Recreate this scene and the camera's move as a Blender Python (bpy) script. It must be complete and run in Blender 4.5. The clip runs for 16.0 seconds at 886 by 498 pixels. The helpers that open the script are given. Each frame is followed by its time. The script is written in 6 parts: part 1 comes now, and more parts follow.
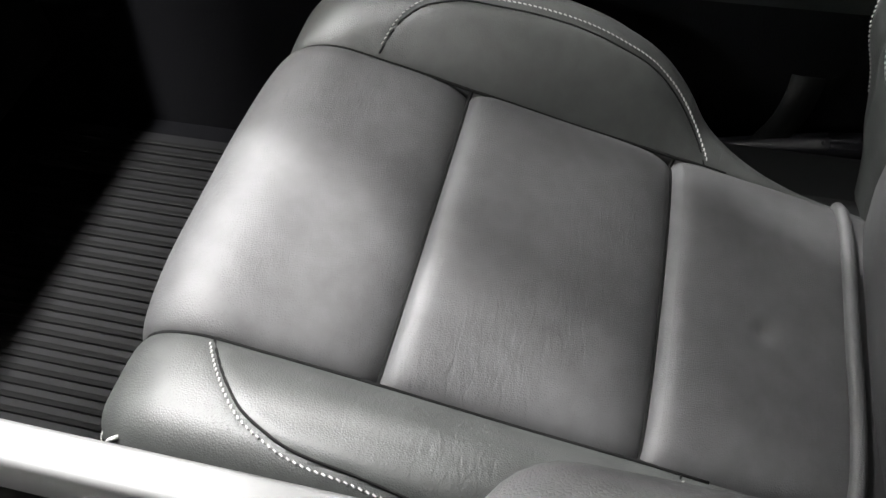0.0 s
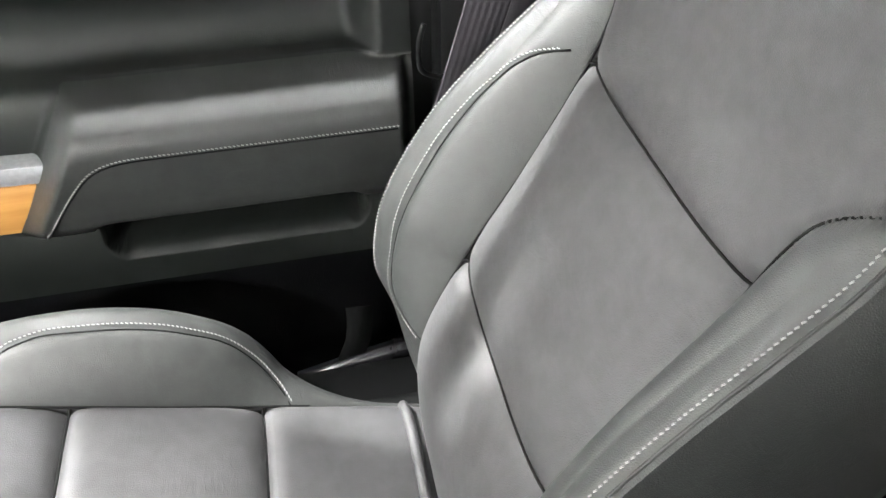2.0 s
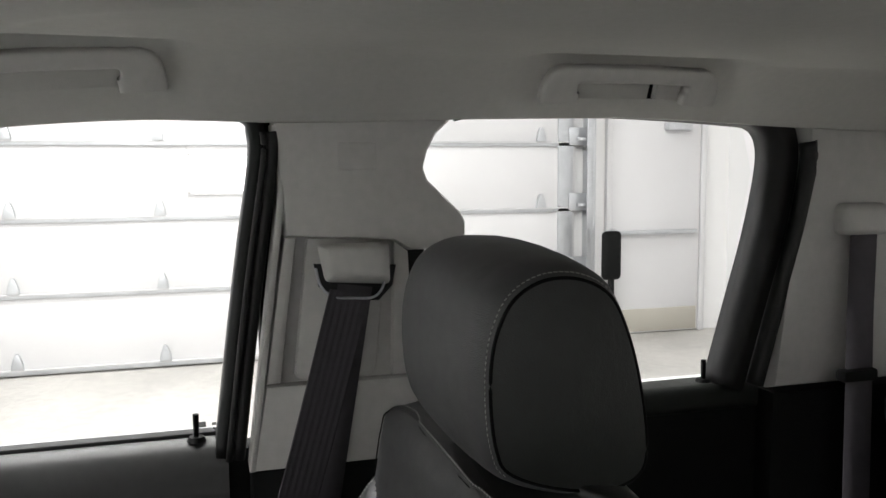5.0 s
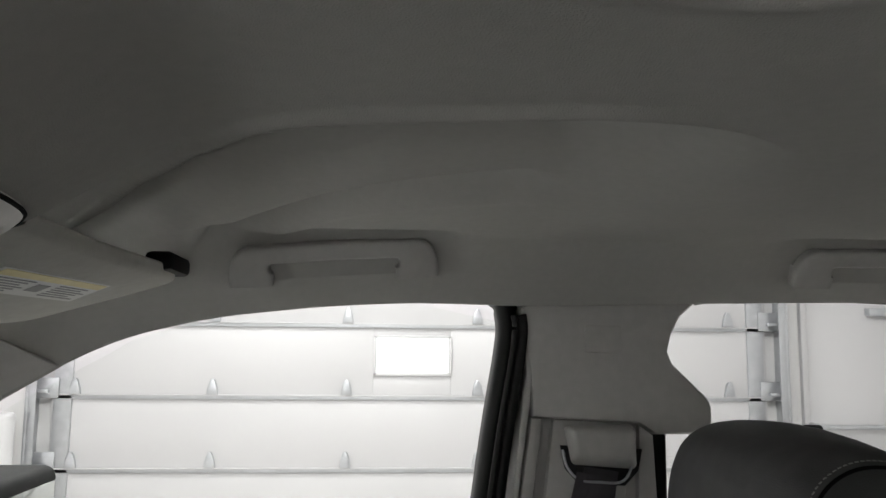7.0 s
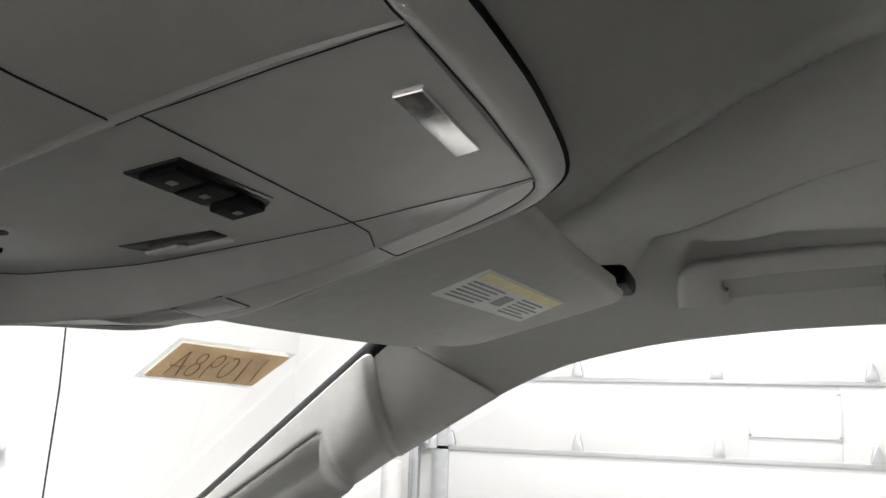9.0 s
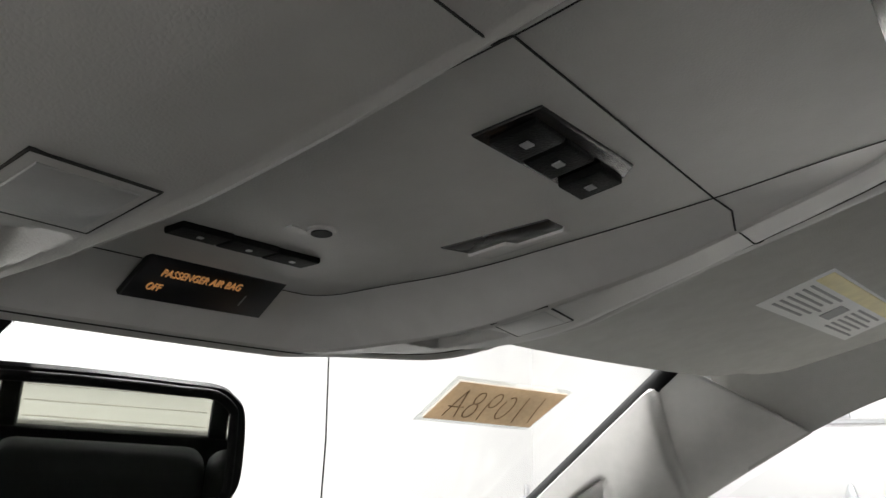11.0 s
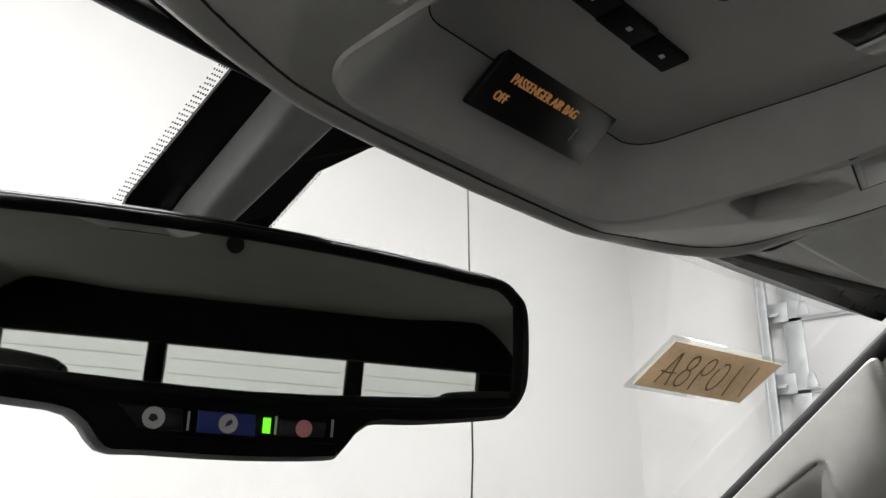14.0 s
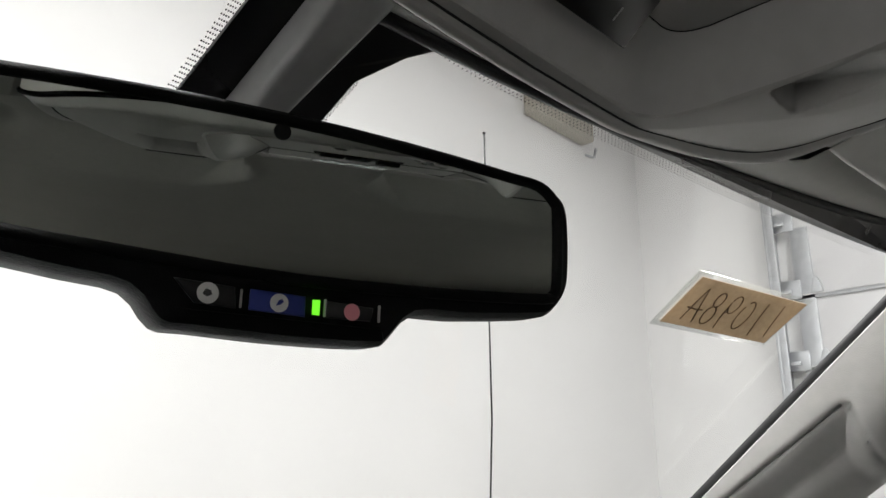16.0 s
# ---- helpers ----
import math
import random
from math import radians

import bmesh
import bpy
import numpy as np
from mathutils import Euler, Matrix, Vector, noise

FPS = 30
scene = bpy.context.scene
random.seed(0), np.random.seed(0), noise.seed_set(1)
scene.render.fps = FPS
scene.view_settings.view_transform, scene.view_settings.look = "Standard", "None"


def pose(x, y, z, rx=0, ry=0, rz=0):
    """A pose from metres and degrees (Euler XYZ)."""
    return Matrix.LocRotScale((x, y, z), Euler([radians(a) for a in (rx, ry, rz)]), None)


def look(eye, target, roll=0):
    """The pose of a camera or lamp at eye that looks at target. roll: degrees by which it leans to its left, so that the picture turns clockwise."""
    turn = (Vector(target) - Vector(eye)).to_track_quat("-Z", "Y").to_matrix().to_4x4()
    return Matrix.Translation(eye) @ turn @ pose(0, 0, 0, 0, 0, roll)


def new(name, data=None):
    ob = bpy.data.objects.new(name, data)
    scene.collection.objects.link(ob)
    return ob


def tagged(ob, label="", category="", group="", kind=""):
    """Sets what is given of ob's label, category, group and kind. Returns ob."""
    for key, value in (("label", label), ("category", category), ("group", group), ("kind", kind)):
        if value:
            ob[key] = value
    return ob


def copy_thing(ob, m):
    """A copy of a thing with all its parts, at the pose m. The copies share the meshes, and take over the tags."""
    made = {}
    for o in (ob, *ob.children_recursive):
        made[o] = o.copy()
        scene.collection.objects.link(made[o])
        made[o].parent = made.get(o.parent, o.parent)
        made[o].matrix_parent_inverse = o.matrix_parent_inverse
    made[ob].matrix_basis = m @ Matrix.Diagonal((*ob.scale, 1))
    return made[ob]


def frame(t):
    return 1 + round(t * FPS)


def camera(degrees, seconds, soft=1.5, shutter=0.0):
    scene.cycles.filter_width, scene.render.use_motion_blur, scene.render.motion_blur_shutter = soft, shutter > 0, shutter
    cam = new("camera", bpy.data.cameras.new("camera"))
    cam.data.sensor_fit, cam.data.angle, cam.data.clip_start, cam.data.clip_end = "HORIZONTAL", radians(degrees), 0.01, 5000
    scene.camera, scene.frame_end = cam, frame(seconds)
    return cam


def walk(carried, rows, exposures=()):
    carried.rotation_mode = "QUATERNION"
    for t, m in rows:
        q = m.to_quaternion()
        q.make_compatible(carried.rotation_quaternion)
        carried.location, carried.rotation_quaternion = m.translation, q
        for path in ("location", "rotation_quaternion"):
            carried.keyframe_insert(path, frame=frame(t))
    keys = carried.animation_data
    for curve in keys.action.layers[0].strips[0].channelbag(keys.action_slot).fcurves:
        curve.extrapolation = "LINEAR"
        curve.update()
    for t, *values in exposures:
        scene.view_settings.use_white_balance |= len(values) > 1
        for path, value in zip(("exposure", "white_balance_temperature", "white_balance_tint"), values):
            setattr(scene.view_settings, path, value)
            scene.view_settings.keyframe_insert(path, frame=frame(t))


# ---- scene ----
cam = camera(57.0, 16.0)
PATH = [
    (0, (-0.001, 0.163, 1.458), (1.135, 0.547, -0.143), -6.2),
    (0.5, (0.005, 0.127, 1.494), (1.144, 0.276, -0.144), -4.7),
    (1, (-0.002, 0.095, 1.548), (1.153, 0.051, -0.084), -2.9),
    (1.5, (-0.032, 0.042, 1.593), (1.33, -0.122, 0.137), -2.2),
    (2, (-0.05, 0.014, 1.625), (1.422, -0.262, 0.299), -1.3),
    (2.5, (-0.079, -0.013, 1.656), (1.481, -0.369, 0.457), -0.6),
    (3, (-0.12, -0.048, 1.691), (1.542, -0.464, 0.659), -0.4),
    (3.5, (-0.166, -0.096, 1.691), (1.612, -0.558, 0.899), 0.4),
    (4, (-0.23, -0.105, 1.712), (1.611, -0.616, 1.124), 0.2),
    (4.2, (-0.256, -0.114, 1.724), (1.61, -0.641, 1.231), 0.0),
    (6.3, (-0.308, -0.038, 1.727), (1.649, -0.431, 1.861), -0.2),
    (6.5, (-0.31, -0.024, 1.727), (1.653, -0.355, 1.91), 0.1),
    (7, (-0.31, 0.008, 1.723), (1.668, -0.146, 1.977), 0.5),
    (7.5, (-0.316, 0.033, 1.721), (1.661, 0.068, 2.02), 1.0),
    (8, (-0.286, 0.054, 1.715), (1.673, 0.277, 2.052), 1.2),
    (8.5, (-0.242, 0.077, 1.706), (1.675, 0.523, 2.064), 1.7),
    (9, (-0.218, 0.133, 1.687), (1.63, 0.794, 2.068), 1.7),
    (9.5, (-0.21, 0.179, 1.678), (1.558, 1.027, 2.072), 1.6),
    (10, (-0.201, 0.202, 1.681), (1.501, 1.166, 2.099), 1.3),
    (10.2, (-0.192, 0.207, 1.68), (1.484, 1.21, 2.111), 1.3),
    (12.3, (-0.171, 0.233, 1.656), (1.295, 1.475, 2.212), 0.2),
    (12.5, (-0.173, 0.253, 1.643), (1.28, 1.506, 2.209), 0.4),
    (13, (-0.183, 0.312, 1.613), (1.254, 1.566, 2.214), 0.3),
    (13.5, (-0.185, 0.323, 1.611), (1.242, 1.577, 2.235), 0.1),
    (14, (-0.188, 0.333, 1.602), (1.232, 1.597, 2.222), 0.1),
    (14.5, (-0.182, 0.374, 1.574), (1.239, 1.636, 2.198), -0.1),
    (15, (-0.18, 0.385, 1.571), (1.239, 1.65, 2.191), -0.1),
    (15.5, (-0.181, 0.384, 1.572), (1.236, 1.656, 2.184), -0.3),
    (16, (-0.191, 0.349, 1.563), (1.221, 1.64, 2.147), -0.1),
]
walk(cam, [(t, look(eye, target, roll)) for t, eye, target, roll in PATH],
     [(0, 1.85), (0.5, 2.2), (1.5, 3.3), (2.0, 3.4), (2.5, 3.35), (3.0, 2.72), (3.5, 2.3), (4.2, 1.5), (6.3, 0.05), (8.5, 0.45), (10.2, 0.5), (12.3, 0.6), (13.0, 0.05), (13.5, 0.05), (14.5, -0.1), (16.0, -0.1)])

# ---- light ----
world = bpy.data.worlds.new("world")
world.use_nodes = True
scene.world = world
world.node_tree.nodes["Background"].inputs[0].default_value = (0.9, 0.95, 1.0, 1)
world.node_tree.nodes["Background"].inputs[1].default_value = 0.05
FLOOR_Z = 0.15


def lamp(x, y, z, sx, sy, watts):
    data = bpy.data.lights.new("ceiling_lamp", "AREA")
    data.shape, data.size, data.size_y, data.energy, data.color = "RECTANGLE", sx, sy, watts, (1.0, 0.992, 0.985)
    ob = new("ceiling_lamp_light", data)
    ob.location = (x, y, z)
    if y > 2 and x > 0:  # reflector lamps, tipped towards the cab
        data.spread = radians(100)
        ob.rotation_euler = Vector((0.42, 0.46, 1.0)).to_track_quat("Z", "Y").to_euler()
    return ob


# unseen lamps: first set for the cushion's light patch, others added to brighten
LAMPS = [(2.18, 2.4, 0.14, 0.18, 57), (4.6, 0.3, 0.4, 2.4, 130), (-1.2, 0.2, 5.2, 0.3, 540), (-4.4, 2.2, 0.4, 1.6, 60), (0.9, 2.5, 1.5, 0.3, 66)]
CEILING_Z = 4.9
for x, y, sx, sy, watts in LAMPS:
    lamp(x, y, CEILING_Z - 0.13, sx, sy, watts)


# ---- materials ----
def mat(name, base, rough=0.5, metal=0.0, vary=0.12, scale=6.0, grain=0.0, grain_scale=300.0, spec=0.5, detail=None, coat=0.0, emit=None, voronoi=False):
    m = bpy.data.materials.new(name)
    m.use_nodes = True
    nt = m.node_tree
    b = nt.nodes["Principled BSDF"]
    b.inputs["Roughness"].default_value = rough
    b.inputs["Metallic"].default_value = metal
    b.inputs["Specular IOR Level"].default_value = spec
    b.inputs["Coat Weight"].default_value = coat
    if not isinstance(base, tuple):
        base = (base, base, base)
    tc = nt.nodes.new("ShaderNodeTexCoord")
    n1 = nt.nodes.new("ShaderNodeTexNoise")
    n1.inputs["Scale"].default_value, n1.inputs["Detail"].default_value = scale, 6.0
    nt.links.new(tc.outputs["Object"], n1.inputs["Vector"])
    n2 = nt.nodes.new("ShaderNodeTexNoise")
    n2.inputs["Scale"].default_value, n2.inputs["Detail"].default_value = scale * 11, 3.0
    nt.links.new(tc.outputs["Object"], n2.inputs["Vector"])
    mix = nt.nodes.new("ShaderNodeMath")
    mix.operation = "ADD"
    nt.links.new(n1.outputs["Fac"], mix.inputs[0])
    nt.links.new(n2.outputs["Fac"], mix.inputs[1])
    ramp = nt.nodes.new("ShaderNodeValToRGB")
    lo, hi = 1 - vary, 1 + vary
    ramp.color_ramp.elements[0].color = (base[0] * lo, base[1] * lo, base[2] * lo, 1)
    ramp.color_ramp.elements[1].color = (min(1, base[0] * hi), min(1, base[1] * hi), min(1, base[2] * hi), 1)
    ramp.color_ramp.elements[0].position, ramp.color_ramp.elements[1].position = 0.35, 0.65
    half = nt.nodes.new("ShaderNodeMath")
    half.operation = "MULTIPLY"
    half.inputs[1].default_value = 0.5
    nt.links.new(mix.outputs[0], half.inputs[0])
    nt.links.new(half.outputs[0], ramp.inputs["Fac"])
    nt.links.new(ramp.outputs["Color"], b.inputs["Base Color"])
    rr = nt.nodes.new("ShaderNodeMapRange")
    rr.inputs["To Min"].default_value, rr.inputs["To Max"].default_value = max(0.02, rough - 0.07), min(1.0, rough + 0.07)
    nt.links.new(n1.outputs["Fac"], rr.inputs["Value"])
    nt.links.new(rr.outputs["Result"], b.inputs["Roughness"])
    if grain:
        if voronoi:
            g = nt.nodes.new("ShaderNodeTexVoronoi")
            g.feature = "DISTANCE_TO_EDGE"
            g.inputs["Scale"].default_value = grain_scale
            out = g.outputs["Distance"]
        else:
            g = nt.nodes.new("ShaderNodeTexNoise")
            g.inputs["Scale"].default_value, g.inputs["Detail"].default_value = grain_scale, 2.0
            out = g.outputs["Fac"]
        nt.links.new(tc.outputs["Object"], g.inputs["Vector"])
        bump = nt.nodes.new("ShaderNodeBump")
        bump.inputs["Strength"].default_value, bump.inputs["Distance"].default_value = grain, 0.001
        nt.links.new(out, bump.inputs["Height"])
        nt.links.new(bump.outputs["Normal"], b.inputs["Normal"])
    if emit:
        b.inputs["Emission Color"].default_value = (*emit[:3], 1)
        b.inputs["Emission Strength"].default_value = emit[3]
    return m


def leather_mat(name, base, rough):
    """Black leather: fine pebble grain, soft creases running across the panel, worn gloss."""
    m = mat(name, base, rough, vary=0.22, scale=5.0, grain=0.35, grain_scale=520, voronoi=True, spec=0.45)
    nt = m.node_tree
    b = nt.nodes["Principled BSDF"]
    first = b.inputs["Normal"].links[0].from_node
    tc = [n for n in nt.nodes if n.bl_idname == "ShaderNodeTexCoord"][0]
    mp = nt.nodes.new("ShaderNodeMapping")
    mp.inputs["Scale"].default_value = (9, 16, 14)
    cr = nt.nodes.new("ShaderNodeTexNoise")
    cr.inputs["Scale"].default_value, cr.inputs["Detail"].default_value, cr.inputs["Distortion"].default_value = 1.6, 5.0, 1.2
    nt.links.new(tc.outputs["Object"], mp.inputs["Vector"])
    nt.links.new(mp.outputs["Vector"], cr.inputs["Vector"])
    bump = nt.nodes.new("ShaderNodeBump")
    bump.inputs["Strength"].default_value, bump.inputs["Distance"].default_value = 0.045, 0.004
    nt.links.new(cr.outputs["Fac"], bump.inputs["Height"])
    nt.links.new(first.outputs["Normal"], bump.inputs["Normal"])
    mp2 = nt.nodes.new("ShaderNodeMapping")
    mp2.inputs["Scale"].default_value = (26, 95, 70)
    mp2.inputs["Rotation"].default_value = (0.2, 0.1, 0.5)
    fine = nt.nodes.new("ShaderNodeTexNoise")
    fine.inputs["Scale"].default_value, fine.inputs["Detail"].default_value, fine.inputs["Distortion"].default_value = 1.5, 3.0, 0.8
    patch = nt.nodes.new("ShaderNodeTexNoise")
    patch.inputs["Scale"].default_value, patch.inputs["Detail"].default_value = 7.0, 2.0
    rp = nt.nodes.new("ShaderNodeMapRange")
    rp.inputs["From Min"].default_value, rp.inputs["From Max"].default_value = 0.45, 0.7
    rp.inputs["To Min"].default_value, rp.inputs["To Max"].default_value = 0.04, 0.50
    wr = nt.nodes.new("ShaderNodeBump")
    wr.inputs["Distance"].default_value = 0.0016
    nt.links.new(tc.outputs["Object"], mp2.inputs["Vector"])
    nt.links.new(mp2.outputs["Vector"], fine.inputs["Vector"])
    nt.links.new(tc.outputs["Object"], patch.inputs["Vector"])
    nt.links.new(patch.outputs["Fac"], rp.inputs["Value"])
    nt.links.new(rp.outputs["Result"], wr.inputs["Strength"])
    nt.links.new(fine.outputs["Fac"], wr.inputs["Height"])
    nt.links.new(bump.outputs["Normal"], wr.inputs["Normal"])
    nt.links.new(wr.outputs["Normal"], b.inputs["Normal"])
    return m


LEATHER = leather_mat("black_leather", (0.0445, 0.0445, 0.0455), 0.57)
# copy of the leather for bolsters and skirt, base darkened for weaker light
LEATHER_SHADE = leather_mat("black_leather_shade", (0.0285, 0.030, 0.029), 0.48)
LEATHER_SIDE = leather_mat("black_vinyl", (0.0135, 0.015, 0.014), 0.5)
# armrest vinyl; on the far backrest bolster it paints in shade
LEATHER_ARM = leather_mat("armrest_vinyl_bolster_shade", (0.020, 0.0215, 0.0205), 0.5)
THREAD = mat("grey_thread", (0.25, 0.25, 0.24), 0.7, grain=0.5, grain_scale=900)
SEAM = mat("dark_seam", (0.004, 0.004, 0.004), 0.8, spec=0.1)
GAP = mat("grey_panel_gap", (0.05, 0.05, 0.047), 0.8, spec=0.1)
DARK = mat("black_plastic", (0.0042, 0.0045, 0.0045), 0.6, spec=0.12, grain=0.3, grain_scale=700, voronoi=True)
# door ledge: base lightened to carry the window's sheen
LEDGE = mat("charcoal_ledge_sheen", (0.034, 0.035, 0.0345), 0.42, spec=0.5, grain=0.3, grain_scale=650, voronoi=True)
DARK_DOOR = mat("charcoal_plastic", (0.0085, 0.010, 0.009), 0.5, spec=0.26, grain=0.35, grain_scale=650, voronoi=True)
RUBBER = mat("black_rubber", (0.006, 0.006, 0.0065), 0.55, spec=0.3)
CARPET = mat("black_carpet", (0.0025, 0.0025, 0.003), 0.95, grain=1.0, grain_scale=500, spec=0.04)
GREY_TRIM = mat("light_grey_plastic", (0.44, 0.434, 0.415), 0.5, vary=0.06, grain=0.25, grain_scale=600, voronoi=True)
HEADLINER = mat("grey_headliner_cloth", (0.44, 0.436, 0.412), 0.95, vary=0.035, scale=9, grain=0.5, grain_scale=900, spec=0.15)
CONSOLE = mat("grey_console_plastic", (0.50, 0.49, 0.468), 0.40, vary=0.05, grain=0.15, grain_scale=700, voronoi=True)
# glossier console plastic, base lightened for the hall's reflected light
CONSOLE_SHINY = mat("shiny_console_lit", (0.66, 0.65, 0.63), 0.24, vary=0.05, spec=0.7, grain=0.06, grain_scale=700)
LENS = mat("frosted_lens", (0.42, 0.42, 0.41), 0.3, grain=0.08, grain_scale=900)
CHROME = mat("brushed_chrome", (0.72, 0.72, 0.72), 0.25, metal=1.0, vary=0.05)
RAIL = mat("satin_silver_plastic", (0.11, 0.11, 0.11), 0.5, metal=0.1, vary=0.06)
SILVER = mat("silver_paint", (0.72, 0.72, 0.73), 0.35, metal=0.2, vary=0.06)
BELT = mat("grey_belt_webbing", (0.055, 0.050, 0.058), 0.75, grain=0.8, grain_scale=1200)
VISOR = mat("grey_visor_cloth", (0.52, 0.515, 0.485), 0.92, vary=0.06, grain=0.4, grain_scale=900, spec=0.15)
PAPER = mat("white_label_paper", (0.72, 0.72, 0.70), 0.6, vary=0.04)
PRINT = mat("grey_print", (0.30, 0.30, 0.30), 0.7)
YELLOW = mat("yellow_print", (0.74, 0.66, 0.36), 0.6)
BROWN = mat("brown_kraft_paper", (0.41, 0.345, 0.265), 0.85, vary=0.1, scale=20)
INK = mat("brown_marker_ink", (0.22, 0.16, 0.105), 0.8)
GLOSS_BLACK = mat("gloss_black", (0.006, 0.006, 0.007), 0.28)
AMBER = mat("amber_display", (0.5, 0.2, 0.02), 0.5, emit=(1.0, 0.5, 0.2, 0.14))
GREEN = mat("green_indicator", (0.1, 0.6, 0.05), 0.5, emit=(0.2, 1.0, 0.03, 1.0))
BLUE = mat("blue_button", (0.02, 0.035, 0.22), 0.4)
RED = mat("red_button_print", (0.80, 0.30, 0.34), 0.5)
WHITE_PRINT = mat("white_print", (0.66, 0.66, 0.64), 0.5)
WALL = mat("white_wall_paint", (0.70, 0.695, 0.697), 0.6, vary=0.03, scale=1.2, grain=0.03, grain_scale=60)
DOOR_WHITE = mat("white_door_panel", (0.55, 0.545, 0.555), 0.45, vary=0.03, scale=2)
STEEL = mat("galvanised_steel", (0.46, 0.47, 0.49), 0.4, metal=0.7, vary=0.15, scale=15)
CONCRETE = mat("grey_concrete", (0.44, 0.425, 0.405), 0.6, vary=0.14, scale=1.6, grain=0.3, grain_scale=70)
TAN_PAINT = mat("tan_paint", (0.36, 0.34, 0.30), 0.6, vary=0.05)
DEFROST = mat("defroster_line", (0.25, 0.18, 0.12), 0.5)
LAMP_FACE = mat("lamp_tube", 0.9, 0.5, emit=(1.0, 0.985, 0.95, 6.0))
WINDOW_LIGHT = mat("daylit_pane", 0.9, 0.5, emit=(1.0, 1.0, 1.0, 1.0))


def wood_mat():
    m = mat("golden_wood", (0.42, 0.21, 0.06), 0.25, coat=0.5)
    nt = m.node_tree
    b = nt.nodes["Principled BSDF"]
    tc = [n for n in nt.nodes if n.bl_idname == "ShaderNodeTexCoord"][0]
    mp = nt.nodes.new("ShaderNodeMapping")
    mp.inputs["Scale"].default_value = (30, 4, 60)
    ns = nt.nodes.new("ShaderNodeTexNoise")
    ns.inputs["Scale"].default_value, ns.inputs["Detail"].default_value = 1.5, 6
    rp = nt.nodes.new("ShaderNodeValToRGB")
    rp.color_ramp.elements[0].color, rp.color_ramp.elements[1].color = (0.30, 0.13, 0.035, 1), (0.55, 0.30, 0.09, 1)
    nt.links.new(tc.outputs["Object"], mp.inputs["Vector"])
    nt.links.new(mp.outputs["Vector"], ns.inputs["Vector"])
    nt.links.new(ns.outputs["Fac"], rp.inputs["Fac"])
    nt.links.new(rp.outputs["Color"], b.inputs["Base Color"])
    return m


WOOD = wood_mat()


def let_through(m, share):
    """Thin paper: part of the light that falls on its far side comes through."""
    nt = m.node_tree
    b, out = nt.nodes["Principled BSDF"], nt.nodes["Material Output"]
    tl, mx = nt.nodes.new("ShaderNodeBsdfTranslucent"), nt.nodes.new("ShaderNodeMixShader")
    mx.inputs[0].default_value = share
    nt.links.new(b.inputs["Base Color"].links[0].from_socket, tl.inputs["Color"])
    nt.links.new(b.outputs[0], mx.inputs[1])
    nt.links.new(tl.outputs[0], mx.inputs[2])
    nt.links.new(mx.outputs[0], out.inputs["Surface"])


let_through(BROWN, 0.5), let_through(INK, 0.4)


def glass_mat(name, gloss):
    m = bpy.data.materials.new(name)
    m.use_nodes = True
    nt = m.node_tree
    nt.nodes.clear()
    out, mix = nt.nodes.new("ShaderNodeOutputMaterial"), nt.nodes.new("ShaderNodeMixShader")
    tr, gl = nt.nodes.new("ShaderNodeBsdfTransparent"), nt.nodes.new("ShaderNodeBsdfGlossy")
    tr.inputs["Color"].default_value = (0.97, 0.98, 0.97, 1)
    gl.inputs["Roughness"].default_value = 0.02
    fr = nt.nodes.new("ShaderNodeFresnel")
    fr.inputs["IOR"].default_value = 1.45
    sc = nt.nodes.new("ShaderNodeMath")
    sc.operation = "MULTIPLY"
    sc.inputs[1].default_value = gloss
    nt.links.new(fr.outputs[0], sc.inputs[0])
    nt.links.new(sc.outputs[0], mix.inputs[0])
    nt.links.new(tr.outputs[0], mix.inputs[1])
    nt.links.new(gl.outputs[0], mix.inputs[2])
    nt.links.new(mix.outputs[0], out.inputs["Surface"])
    return m


GLASS = glass_mat("window_glass", 0.05)
FILM = glass_mat("clear_film", 0.3)
MIRROR = mat("mirror_glass", (0.51, 0.535, 0.51), 0.02, metal=1.0, vary=0.0)
for n in list(MIRROR.node_tree.nodes):
    if n.bl_idname == "ShaderNodeMapRange":
        MIRROR.node_tree.nodes.remove(n)
MIRROR.node_tree.nodes["Principled BSDF"].inputs["Roughness"].default_value = 0.015


# ---- mesh helpers ----
def thing(name, at, label, category, group="", kind=""):
    ob = new(name)
    ob.location, ob.empty_display_size = at, 0.05
    return tagged(ob, label, category, group, kind)


def under(ob, parent):
    """Makes ob, built in the world's place, a child of parent."""
    if parent is not None:
        ob.parent = parent
        ob.matrix_parent_inverse = Matrix.Translation(-parent.location)
    return ob


def mesh_of(name, verts, faces, material, smooth=True):
    me = bpy.data.meshes.new(name)
    me.from_pydata([tuple(map(float, v)) for v in verts], [], [tuple(map(int, f)) for f in faces])
    me.materials.append(material)
    if smooth:
        me.polygons.foreach_set("use_smooth", [True] * len(me.polygons))
    me.update()
    return me


def part(name, verts, faces, material, parent=None, label="", smooth=True):
    return tagged(under(new(name, mesh_of(name, verts, faces, material, smooth)), parent), label)


def part_bm(name, bm, material, parent=None, label="", smooth=False):
    me = bpy.data.meshes.new(name)
    bmesh.ops.recalc_face_normals(bm, faces=bm.faces)
    bm.to_mesh(me)
    bm.free()
    me.materials.append(material)
    if smooth:
        me.polygons.foreach_set("use_smooth", [True] * len(me.polygons))
        me.set_sharp_from_angle(angle=radians(40))
    return tagged(under(new(name, me), parent), label)


